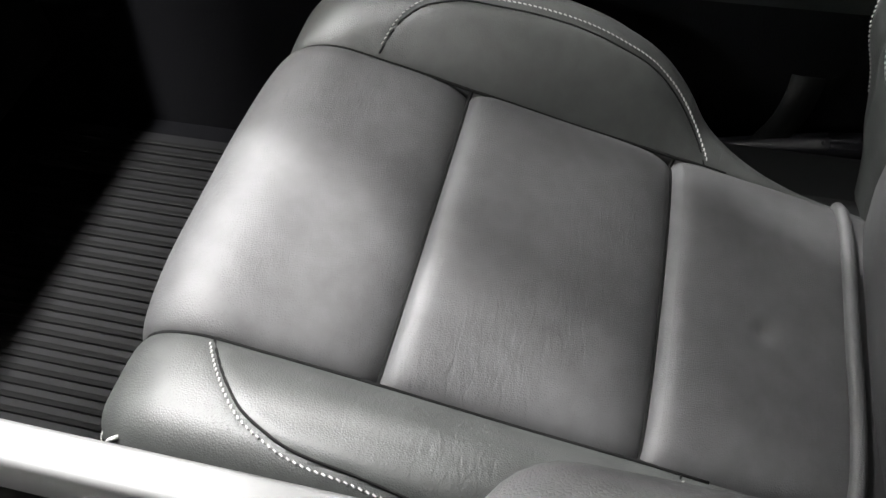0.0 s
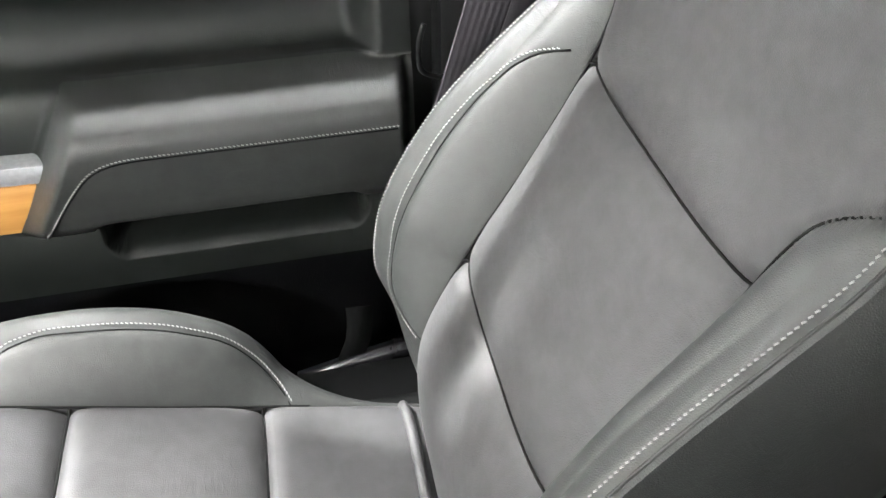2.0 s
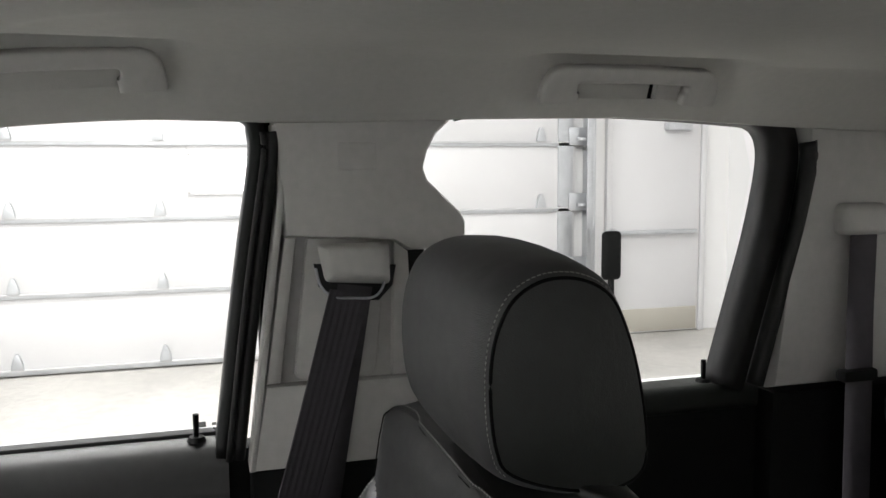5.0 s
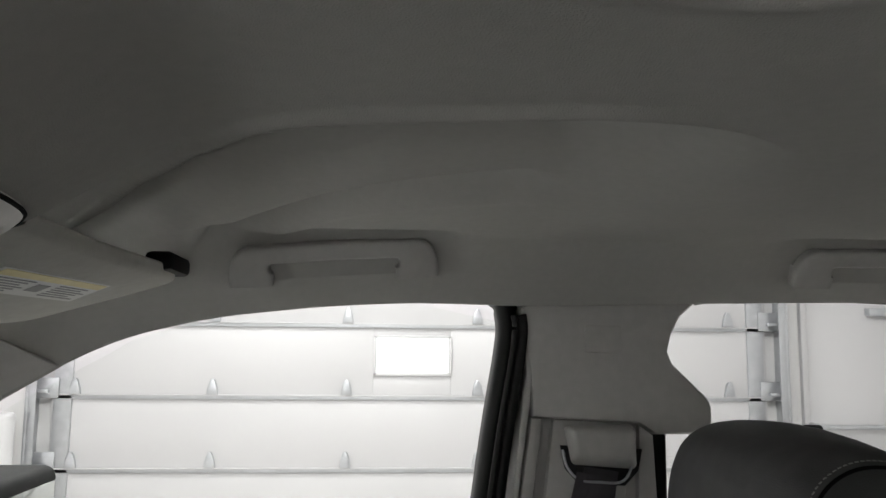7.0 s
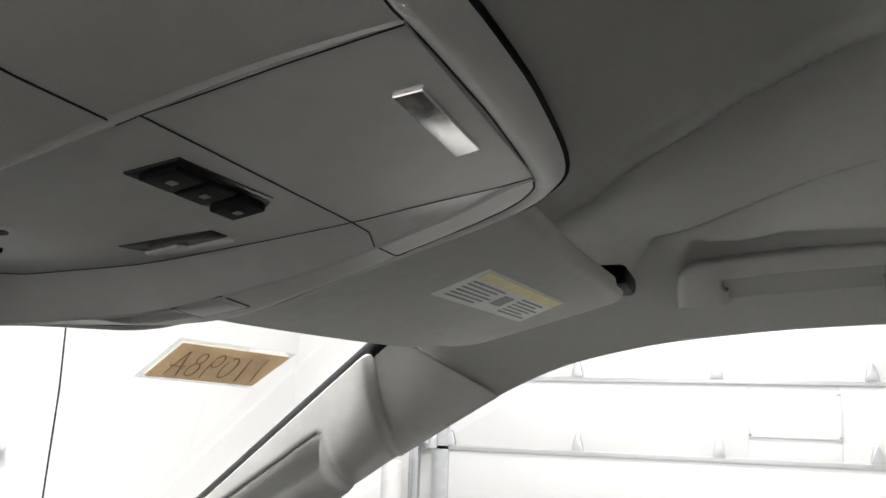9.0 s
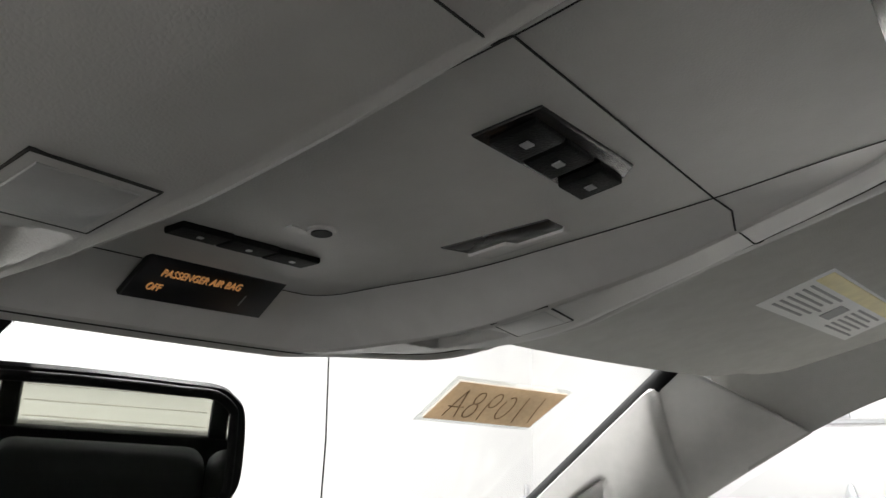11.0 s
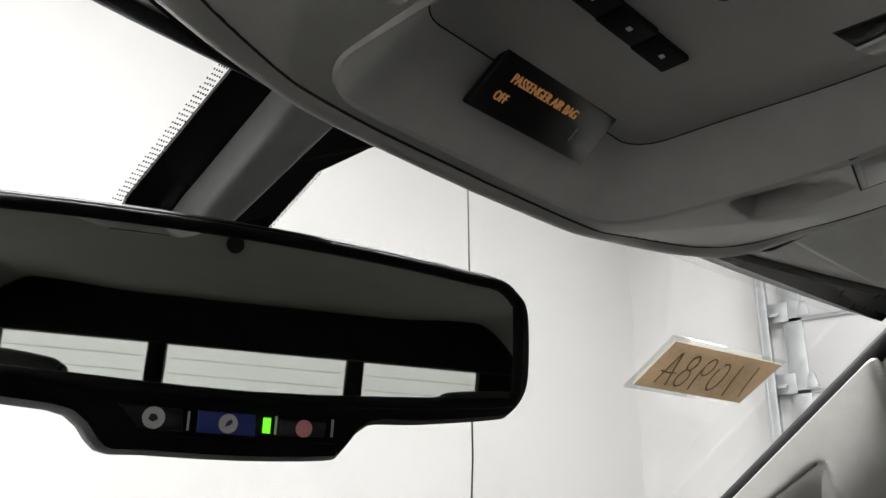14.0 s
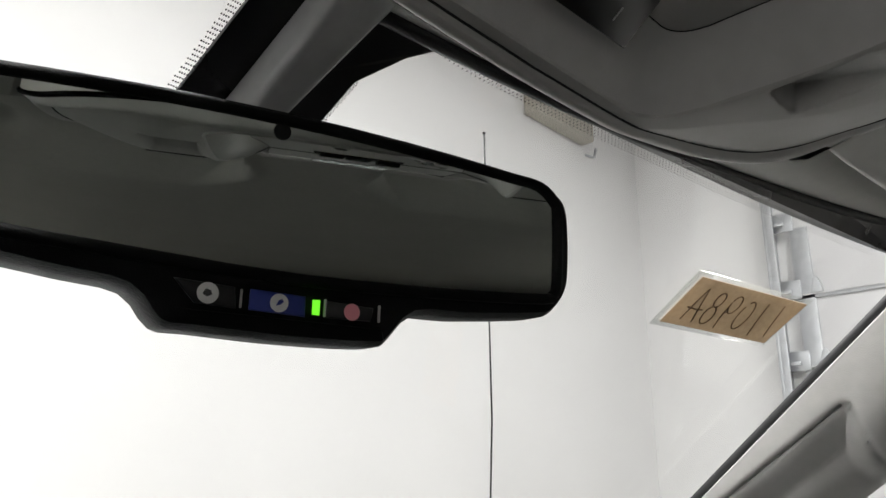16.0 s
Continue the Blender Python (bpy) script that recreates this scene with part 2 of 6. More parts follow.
def box(name, lo, hi, material, parent=None, label="", bevel=0.003, m=None, seg=2):
    bm = bmesh.new()
    bmesh.ops.create_cube(bm, size=1)
    for v in bm.verts:
        v.co = Vector([lo[i] + (v.co[i] + 0.5) * (hi[i] - lo[i]) for i in range(3)])
    if bevel:
        bmesh.ops.bevel(bm, geom=bm.edges[:], offset=bevel, segments=seg, affect="EDGES", profile=0.5)
    if m is not None:
        bmesh.ops.transform(bm, matrix=m, verts=bm.verts)
    return part_bm(name, bm, material, parent, label, smooth=True)


def prism(name, outline, depth, m, material, parent=None, label="", bevel=0.002):
    """A slab: outline in the local x, y plane, depth along local z, at the pose m."""
    bm = bmesh.new()
    a = [bm.verts.new((x, y, 0)) for x, y in outline]
    b = [bm.verts.new((x, y, depth)) for x, y in outline]
    bm.faces.new(a), bm.faces.new(b)
    n = len(a)
    for i in range(n):
        bm.faces.new((a[i], a[(i + 1) % n], b[(i + 1) % n], b[i]))
    bmesh.ops.recalc_face_normals(bm, faces=bm.faces)
    if bevel:
        rim = [e for e in bm.edges if all(v in a for v in e.verts) or all(v in b for v in e.verts)]
        bmesh.ops.bevel(bm, geom=rim, offset=bevel, segments=2, affect="EDGES", profile=0.5)
    bmesh.ops.transform(bm, matrix=m, verts=bm.verts)
    return part_bm(name, bm, material, parent, label, smooth=True)


def catmull(points, n=8, closed=False):
    p = [Vector(q) for q in points]
    out = []
    cnt = len(p) if closed else len(p) - 1
    for i in range(cnt):
        g = lambda k: p[k % len(p)] if closed else p[max(0, min(len(p) - 1, k))]
        p0, p1, p2, p3 = g(i - 1), g(i), g(i + 1), g(i + 2)
        for k in range(n):
            t = k / n
            out.append(0.5 * (2 * p1 + (p2 - p0) * t + (2 * p0 - 5 * p1 + 4 * p2 - p3) * t * t + (3 * p1 - p0 - 3 * p2 + p3) * t ** 3))
    if not closed:
        out.append(p[-1])
    return out


def sweep(path, section, closed=False, up=(0, 0, 1), cap=True):
    """Verts and faces of a section (2D loop) carried along a path."""
    path = [Vector(p) for p in path]
    n, k = len(path), len(section)
    verts, faces = [], []
    for i, p in enumerate(path):
        a = path[(i - 1) % n] if closed or i else p
        b = path[(i + 1) % n] if closed or i < n - 1 else p
        t = (b - a).normalized()
        side = t.cross(Vector(up))
        side = side.normalized() if side.length > 1e-4 else Vector((1, 0, 0))
        top = side.cross(t)
        verts += [p + side * u + top * v for u, v in section]
    for i in range(n if closed else n - 1):
        for j in range(k):
            a, b = i * k + j, i * k + (j + 1) % k
            c, d = ((i + 1) % n) * k + (j + 1) % k, ((i + 1) % n) * k + j
            faces.append((a, b, c, d))
    if cap and not closed:
        faces += [tuple(range(k))[::-1], tuple((n - 1) * k + j for j in range(k))]
    return verts, faces


def circle(r, n=8, sy=1.0):
    return [(r * math.cos(2 * math.pi * i / n), r * sy * math.sin(2 * math.pi * i / n)) for i in range(n)]


def tube(name, path, r, material, parent=None, label="", closed=False, n=8):
    v, f = sweep(path, circle(r, n), closed)
    return part(name, v, f, material, parent, label)


def stitching(name, path, normal, parent, pitch=0.0048, size=(0.0016, 0.0006, 0.0005), slant=0.35):
    """A row of short threads along a path."""
    verts, faces = [], []
    path = [Vector(p) for p in path]
    acc, nxt = 0.0, 0.0
    for a, b in zip(path, path[1:]):
        seg = (b - a).length
        while nxt < acc + seg:
            p = a + (b - a) * ((nxt - acc) / seg)
            t = (b - a).normalized()
            nn = Vector(normal(p) if callable(normal) else normal).normalized()
            s = t.cross(nn).normalized()
            t = (t + s * slant).normalized()
            s = t.cross(nn).normalized()
            base = len(verts)
            for i in (-1, 1):
                for j in (-1, 1):
                    for k in (-0.4, 1):
                        verts.append(p + t * size[0] * i * (0.8 if k > 0 else 1) + s * size[1] * j + nn * size[2] * k)
            faces += [tuple(base + q for q in f) for f in ((0, 1, 3, 2), (4, 6, 7, 5), (0, 4, 5, 1), (2, 3, 7, 6), (1, 5, 7, 3), (0, 2, 6, 4))]
            nxt += pitch
        acc += seg
    return part(name, verts, faces, THREAD, parent, "pale grey thread", smooth=False)


def lerp_table(table):
    xs, ys = [p[0] for p in table], [p[1] for p in table]
    return lambda v: float(np.interp(v, xs, ys))


def smooth_table(table):
    """A smooth curve through a table."""
    xs = np.array([p[0] for p in table], float)
    ys = np.array([p[1] for p in table], float)
    d = np.gradient(ys, xs)

    def f(v):
        v = min(max(v, xs[0]), xs[-1])
        i = min(max(int(np.searchsorted(xs, v)) - 1, 0), len(xs) - 2)
        h = xs[i + 1] - xs[i]
        t = (v - xs[i]) / h
        return float(ys[i] * (1 + 2 * t) * (1 - t) ** 2 + d[i] * h * t * (1 - t) ** 2 + ys[i + 1] * t * t * (3 - 2 * t) + d[i + 1] * h * t * t * (t - 1))

    return f


def ease(a, b, v):
    t = min(max((v - a) / (b - a), 0), 1) if a != b else float(v >= b)
    return t * t * (3 - 2 * t)


def split_grid(fn, us, vs, region, specs, parent, wrap=False):
    """One surface over us x vs, cut into a mesh for each region: specs {key: (name, material, label)}."""
    nu, nv = len(us), len(vs)
    pts = [[fn(u, v) for v in vs] for u in us]
    made = {}
    for i in range(nu - 1):
        for j in range(nv - 1):
            key = region((us[i] + us[i + 1]) / 2, (vs[j] + vs[j + 1]) / 2)
            if key is None:
                continue
            made.setdefault(key, []).append((i, j))
    obs = {}
    for key, cells in made.items():
        idx, verts, faces = {}, [], []
        for i, j in cells:
            f = []
            for a, b in ((i, j), (i + 1, j), (i + 1, j + 1), (i, j + 1)):
                if (a, b) not in idx:
                    idx[a, b] = len(verts)
                    verts.append(pts[a][b])
                f.append(idx[a, b])
            faces.append(tuple(f))
        name, material, label = specs[key]
        obs[key] = part(name, verts, faces, material, parent, label)
    return obs


# ---- front passenger seat ----
seat = thing("passenger_seat", (0.42, 0.1, 0.60), "black leather bucket seat with pale grey stitching and headrest", "car seat")

C_LINE = catmull([(-0.12, 0.800, 0), (-0.05, 0.830, 0), (0.03, 0.852, 0), (0.11, 0.878, 0), (0.2, 0.906, 0), (0.303, 0.941, 0), (0.38, 0.966, 0), (0.430, 0.980, 0), (0.468, 0.972, 0),
                  (0.490, 0.940, 0), (0.499, 0.895, 0), (0.496, 0.83, 0), (0.48, 0.75, 0), (0.45, 0.68, 0)], 14)
C_LEN = np.concatenate([[0], np.cumsum([(b - a).length for a, b in zip(C_LINE, C_LINE[1:])])])
C_Y, C_Z = [p[0] for p in C_LINE], [p[1] for p in C_LINE]
C_TOP = float(C_LEN[int(np.argmax(C_Y))])
C_H1 = 0.156
C_H2 = smooth_table([(0.08, 0.156), (0.09, 0.172), (0.11, 0.190), (0.14, 0.204), (0.2, 0.211), (0.3, 0.211), (0.35, 0.206), (0.375, 0.192), (0.387, 0.174), (0.392, 0.157)])
C_H2N = smooth_table([(0.08, 0.156), (0.09, 0.180), (0.11, 0.210), (0.14, 0.232), (0.2, 0.246), (0.3, 0.240), (0.358, 0.227), (0.384, 0.209), (0.402, 0.186), (0.412, 0.168), (0.418, 0.157)])
C_B = smooth_table([(-0.12, 0.0), (0.06, 0.0), (0.085, 0.006), (0.11, 0.022), (0.15, 0.044), (0.2, 0.057), (0.27, 0.058), (0.33, 0.049), (0.39, 0.031), (0.43, 0.015), (0.47, 0.002), (0.52, 0.0)])
C_W = smooth_table([(0.0, 0.180), (0.12, 0.185), (0.19, 0.215), (0.25, 0.250), (0.33, 0.262), (0.52, 0.262), (0.60, 0.256), (0.66, 0.246), (0.9, 0.238)])


def c_at(a):
    y, z = float(np.interp(a, C_LEN, C_Y)), float(np.interp(a, C_LEN, C_Z))
    e = 0.004
    dy = float(np.interp(a + e, C_LEN, C_Y) - np.interp(a - e, C_LEN, C_Y))
    dz = float(np.interp(a + e, C_LEN, C_Z) - np.interp(a - e, C_LEN, C_Z))
    k = math.hypot(dy, dz) or 1
    return y, z, -dz / k, dy / k


def c_arc(y):
    """Where along the cushion's line its top has this y."""
    n = int(np.argmax(C_Y))
    return float(np.interp(y, C_Y[:n], C_LEN[:n]))


def pleat(v):
    """Depth of a sewn pleat: it rolls in softly from the one side and rises steeply on the other."""
    return 0.015 * math.exp(-v / 0.016) if v > 0 else 0.015 * math.exp(v / 0.006)


def c_mid(y):
    return 0.407 - 0.045 * (y - 0.1)


def cushion(d, a):
    """d: metres to the side of the cushion's middle line (past its half width: down its flank); a: metres along that line."""
    y, z, ny, nz = c_at(a)
    w, h = C_W(a), abs(d)
    side = 1 if d > 0 else -1
    b = C_B(y) if a < C_TOP else 0.0
    if side < 0:
        b *= 0.8
    off = 0.0
    if h < C_H1:
        off += 0.010 * (1 - (h / C_H1) ** 4)
        for ys in (0.303, 0.110):
            if a < C_TOP:
                off -= pleat(y - ys)
        off -= 0.0045 * math.exp(-((d + 0.020) ** 2 + (y - 0.028) ** 2) / 0.009 ** 2)
        off += 0.0022 * noise.noise((d * 9, y * 14, 0.3)) * (1 - (h / C_H1) ** 2)
    off -= 0.006 * math.exp(-abs(h - C_H1) / 0.006)
    if h > C_H1:
        t = (min(h, 0.21) - C_H1) / (0.21 - C_H1)
        off += b * math.sin(t * math.pi / 2)
        if h > 0.21:
            off += 0.10 * b * math.sin(min(1, (h - 0.21) / 0.03) * math.pi / 2)
    edge = min(max((min(h, w) - (w - 0.050)) / 0.050, 0), 1)
    off -= 0.036 * edge * edge * edge
    if a < C_TOP and h < w:
        for s in (c_h2(d, y),):
            if 0.085 < y < (0.39 if d > 0 else 0.415):
                off -= 0.0022 * math.exp(-((h - s) / 0.003) ** 2)
    x = c_mid(y) + side * min(h, w)
    down = max(0, h - w)
    x += side * 0.012 * math.sin(min(1, down / 0.05) * math.pi / 2) - side * 0.015 * min(1, down / 0.15)
    return Vector((x, y + ny * off, z + nz * off - down * (1 if a < C_TOP else 0.3)))


def c_h2(d, y):
    """The stitched line: it lies further out on the side of the centre console."""
    return C_H2(y) if d > 0 else C_H2N(y)


def c_region(d, a):
    y = c_at(a)[0]
    h = abs(d)
    if h < C_H1:
        return "front" if a > c_arc(0.303) else "mid" if a > c_arc(0.110) else "rear"
    if a < C_TOP and 0.08 < y < (0.392 if d > 0 else 0.418) and h < c_h2(d, y):
        return "far" if d > 0 else "near"
    return "skirt"


ds = sorted(set([round(v, 4) for v in np.linspace(-0.44, -0.27, 9)] + [round(v, 4) for v in np.linspace(-0.262, 0.262, 132)] + [round(v, 4) for v in np.linspace(0.27, 0.44, 9)] + [round(sgn * (C_H1 + e), 4) for sgn in (-1, 1) for e in (-0.006, -0.003, -0.0015, 0, 0.0015, 0.003, 0.006)]))
arcs = sorted([float(v) for v in np.linspace(0, C_LEN[-1], 190)] + [c_arc(ys) + e for ys in (0.303, 0.110) for e in (-0.008, -0.005, -0.003, -0.0015, -0.0006, 0, 0.0008, 0.002, 0.004, 0.006)])
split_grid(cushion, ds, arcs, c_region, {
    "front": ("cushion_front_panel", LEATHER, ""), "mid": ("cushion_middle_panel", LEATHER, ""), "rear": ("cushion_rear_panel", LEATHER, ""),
    # bolsters and skirt carry their shade in the base colour
    "far": ("side_bolster", LEATHER_SHADE, ""), "near": ("side_bolster", LEATHER_SHADE, ""), "skirt": ("cushion_skirt", LEATHER_SHADE, "")}, seat)


def lift(fn, a, b, h=0.0006):
    e = 0.003
    p = fn(a, b)
    n = (fn(a + e, b) - fn(a - e, b)).cross(fn(a, b + e) - fn(a, b - e))
    n = n.normalized() if n.length > 1e-9 else Vector((0, 0, 1))
    return p, n


def seam_line(name, fn, track, parent, r=0.0016, out=0.0004, material=None):
    pts = []
    for a, b in track:
        p, n = lift(fn, a, b)
        if n.z < 0 and fn is cushion or (n.y < 0 and fn is not cushion):
            n = -n
        pts.append(p + n * out)
    return tube(name, pts, r, material or SEAM, parent, n=6), pts


for sgn in (-1, 1):
    track = [(sgn * c_h2(sgn, y), c_arc(y)) for y in np.linspace(0.081, 0.391 if sgn > 0 else 0.417, 70)]
    track = [t for t in track if sgn * t[0] > C_H1 - 0.002]
    _, pts = seam_line("bolster_seam", cushion, [(d - sgn * 0.0015, a) for d, a in track], seat, 0.0011)
    stitching("stitching", [lift(cushion, d + sgn * 0.0045, a)[0] + Vector((0, 0, 0.0008)) for d, a in track], (0, 0.1, 1), seat)
    seam_line("insert_seam", cushion, [(sgn * C_H1, a) for a in np.linspace(c_arc(0.06), C_TOP + 0.02, 60)], seat, 0.0016, 0.0008)
for ys in (0.303, 0.110):
    seam_line("cross_seam", cushion, [(d, c_arc(ys)) for d in np.linspace(-C_H1, C_H1, 50)], seat, 0.0018, 0.0008)
track = [(-0.232, a) for a in np.linspace(c_arc(0.47), C_TOP + 0.11, 24)]
stitching("stitching", [lift(cushion, d, a)[0] + Vector((-0.001, 0.001, 0.0006)) for d, a in track], (-0.6, 0.7, 0.3), seat)
seam_line("piping", cushion, [(-0.238, a) for a in np.linspace(c_arc(0.45), C_TOP + 0.11, 26)], seat, 0.0018, 0.0005, THREAD)
# the pale welt at the cushion's rear edge, and the cushion's pan
welt = [cushion(d, c_arc(-0.048)) + Vector((0, 0, 0.003)) for d in np.linspace(-0.19, 0.150, 30)]
tube("rear_welt", welt, 0.0065, LEATHER, seat, "worn leather welt", n=10)
box("seat_base", (0.20, -0.16, 0.56), (0.62, 0.44, 0.80), DARK, seat, bevel=0.03)
box("seat_rail", (0.60, -0.10, 0.72), (0.68, 0.33, 0.79), DARK, seat, bevel=0.012)

# backrest
B_Y0 = smooth_table([(0.74, -0.085), (0.83, -0.076), (0.88, -0.070), (0.93, -0.074), (1.03, -0.123), (1.13, -0.190), (1.235, -0.254), (1.29, -0.277), (1.345, -0.292), (1.40, -0.302), (1.44, -0.309), (1.46, -0.322), (1.475, -0.350)])
B_MID = smooth_table([(0.74, 0.415), (0.93, 0.426), (1.03, 0.436), (1.235, 0.456), (1.35, 0.455), (1.475, 0.446)])
B_W = smooth_table([(0.74, 0.215), (0.85, 0.232), (0.95, 0.246), (1.05, 0.252), (1.2, 0.250), (1.3, 0.242), (1.345, 0.236), (1.38, 0.231), (1.41, 0.226), (1.428, 0.217), (1.440, 0.199), (1.448, 0.168), (1.453, 0.118), (1.456, 0.05), (1.458, 0.03), (1.475, 0.02)])
B_P = smooth_table([(0.74, 0.0), (0.86, 0.006), (0.92, 0.016), (0.97, 0.040), (1.03, 0.060), (1.1, 0.071), (1.16, 0.069), (1.22, 0.054), (1.27, 0.032), (1.31, 0.013), (1.35, 0.002), (1.4, 0.0), (1.475, 0.0)])
B_H1 = smooth_table([(0.74, 0.150), (0.93, 0.150), (1.03, 0.153), (1.12, 0.154), (1.235, 0.162), (1.27, 0.165), (1.302, 0.176), (1.324, 0.199), (1.336, 0.217), (1.343, 0.232), (1.36, 0.242), (1.475, 0.242)])
B_H2 = smooth_table([(0.925, 0.151), (0.935, 0.172), (0.955, 0.192), (1.0, 0.207), (1.05, 0.213), (1.1, 0.215), (1.16, 0.214), (1.2, 0.209), (1.225, 0.200), (1.238, 0.188), (1.245, 0.173)])
B_T = smooth_table([(0.74, 0.14), (1.0, 0.180), (1.2, 0.165), (1.3, 0.148), (1.36, 0.138), (1.42, 0.128), (1.45, 0.118), (1.465, 0.09), (1.475, 0.02)])


B_R = smooth_table([(0.74, 0.195), (0.85, 0.212), (0.95, 0.226), (1.05, 0.240), (1.2, 0.244), (1.35, 0.242), (1.42, 0.234), (1.445, 0.218), (1.46, 0.192), (1.47, 0.15), (1.475, 0.06)])


def back(s, z):
    """s: -1..1 over the front, 1..2 round the flank, 2..3 over the rear; z: height."""
    w, mid, y0, p = B_W(z), B_MID(z), B_Y0(z), B_P(z)
    if s > 0:
        w += 0.014 * ease(1.33, 1.40, z) * ease(1.456, 1.42, z)
    side, h = (1 if s > 0 else -1), abs(s)
    d = min(h, 1) * w
    h1 = min(B_H1(z), w)
    y = y0
    if d < h1:
        y += (0.010 - 0.006 * ease(1.25, 1.33, z)) * (1 - (d / h1) ** 4) * ease(1.47, 1.42, z)
        for zs, k in ((1.030, 1), (1.235, 1)):
            y -= 0.8 * pleat(z - zs)
    if z < 1.36:
        y -= 0.005 * ease(1.36, 1.335, z) * math.exp(-abs(d - h1) / 0.005)
    if d > h1:
        hk = min(0.213, w - 0.02)
        t = min(1, (d - h1) / max(0.012, hk - h1))
        y += p * math.sin(t * math.pi / 2)
        if d > hk:
            y += 0.30 * p * math.sin(min(1, (d - hk) / 0.03) * math.pi / 2)
    if 0.93 < z < 1.243 and s > 0:
        y -= 0.0022 * math.exp(-((d - B_H2(z)) / 0.003) ** 2)
    edge = min(max((d - (w - 0.020)) / 0.020, 0), 1)
    y -= 0.012 * edge ** 3
    x = mid + side * d
    if h > 1:
        rear = y0 - B_T(z)
        q = min(h - 1, 1)
        x = mid + side * (w + 0.014 * math.sin(q * math.pi) + (B_R(z) - w) * math.sin(q * math.pi / 2))
        y = y + (rear - y) * q
    if h > 2:
        q = h - 2
        x = mid + side * B_R(z) * (1 - q)
        y = y0 - B_T(z) - 0.012 * math.sin(q * math.pi / 2)
    return Vector((x, y, z))


def b_region(s, z):
    h = abs(s)
    if h > 1:
        return "flank_low" if z < 1.345 else "flank_high"
    d = h * B_W(z)
    if z < 1.345 and d > min(B_H1(z), B_W(z)):
        if 0.925 < z < 1.245 and d < B_H2(z) and s > 0:
            return "far"
        return "far_outer" if s > 0 else "near_outer"
    return "low" if z < 1.030 else "mid" if z < 1.235 else "high"


ss = [float(v) for v in np.concatenate([np.linspace(-3, -2, 10)[:-1], np.linspace(-2, -1, 16)[:-1], np.linspace(-1, 1, 260), np.linspace(1, 2, 16)[1:], np.linspace(2, 3, 10)[1:]])]
zs = sorted([float(v) for v in np.concatenate([np.linspace(0.74, 1.41, 170), np.linspace(1.412, 1.458, 40), np.linspace(1.46, 1.475, 8)])] + [q + e for q in (1.030, 1.235) for e in (-0.005, -0.003, -0.0015, -0.0006, 0, 0.0008, 0.002, 0.004)])
split_grid(back, ss, zs, b_region, {
    "low": ("lumbar_panel", LEATHER, ""), "mid": ("backrest_middle_panel", LEATHER, ""), "high": ("shoulder_panel", LEATHER, ""),
    # far bolster: same leather as the near one, darkened for shade
    "far": ("backrest_bolster", LEATHER_ARM, ""), "far_outer": ("bolster_edge", LEATHER_ARM, ""), "near_outer": ("backrest_bolster", LEATHER_SHADE, ""),
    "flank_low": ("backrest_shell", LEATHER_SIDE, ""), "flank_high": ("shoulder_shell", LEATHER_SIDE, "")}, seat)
for sgn in (-1, 1):
    zz = [float(v) for v in np.linspace(0.926, 1.244, 70)]
    if sgn > 0:
        seam_line("bolster_seam", back, [((B_H2(z) - 0.0015) / B_W(z), z) for z in zz], seat, 0.0012)
        stitching("stitching", [back((B_H2(z) + 0.0042) / B_W(z), z) + Vector((0, 0.0010, 0.0004)) for z in zz], (0, 1, 0.3), seat)
    seam_line("insert_seam", back, [(sgn * min(B_H1(z), B_W(z)) / B_W(z), z) for z in np.linspace(0.85, 1.345, 80)], seat, 0.0016, 0.0008)
    zz = [float(v) for v in np.linspace(0.90, 1.345, 80)]
    seam_line("edge_piping", back, [(sgn * 0.985, z) for z in zz], seat, 0.0016, 0.0002, LEATHER_SIDE)
    stitching("stitching", [back(sgn * 0.962, z) + Vector((0, 0.0010, 0.0004)) for z in zz], (-0.3 * sgn, 1, 0.3), seat)
for z in (1.030, 1.235):
    h = B_H1(z) / B_W(z)
    seam_line("cross_seam", back, [(s, z) for s in np.linspace(-h, h, 50)], seat, 0.0017, 0.0008)
# piping that runs up one shoulder, over the top and down the other
arch = [(-0.982, z) for z in np.linspace(1.345, 1.452, 60)] + [(s, 1.4535) for s in np.linspace(-0.93, 0.93, 24)] + [(0.982, z) for z in np.linspace(1.452, 1.345, 60)]
seam_line("shoulder_piping", back, arch, seat, 0.0016, 0.0004, LEATHER_SHADE)


def beside_arch(s, z, out, proud):
    """A point of the shoulder out metres outside the piping."""
    p = back(s, z)
    away = Vector((p.x - 0.448, 0, p.z - 1.37)).normalized()
    return p + away * out + Vector((0, proud - out * 1.1 * (ease(1.453, 1.42, z) if out > 0 else ease(1.455, 1.430, z)), 0))


tube("shoulder_seam", [beside_arch(s, z, -0.0045, 0.0017) for s, z in arch], 0.0009, SEAM, seat, n=6)
stitching("stitching", [beside_arch(s, z, 0.0030, 0.0006) for s, z in arch], lambda p: (p.x - 0.45, 0.1, max(0, p.z - 1.40)), seat)
for sgn in (-1, 1):
    seam_line("shell_seam", back, [(sgn * s, 1.345) for s in np.linspace(1.0, 2.0, 14)], seat, 0.0012)

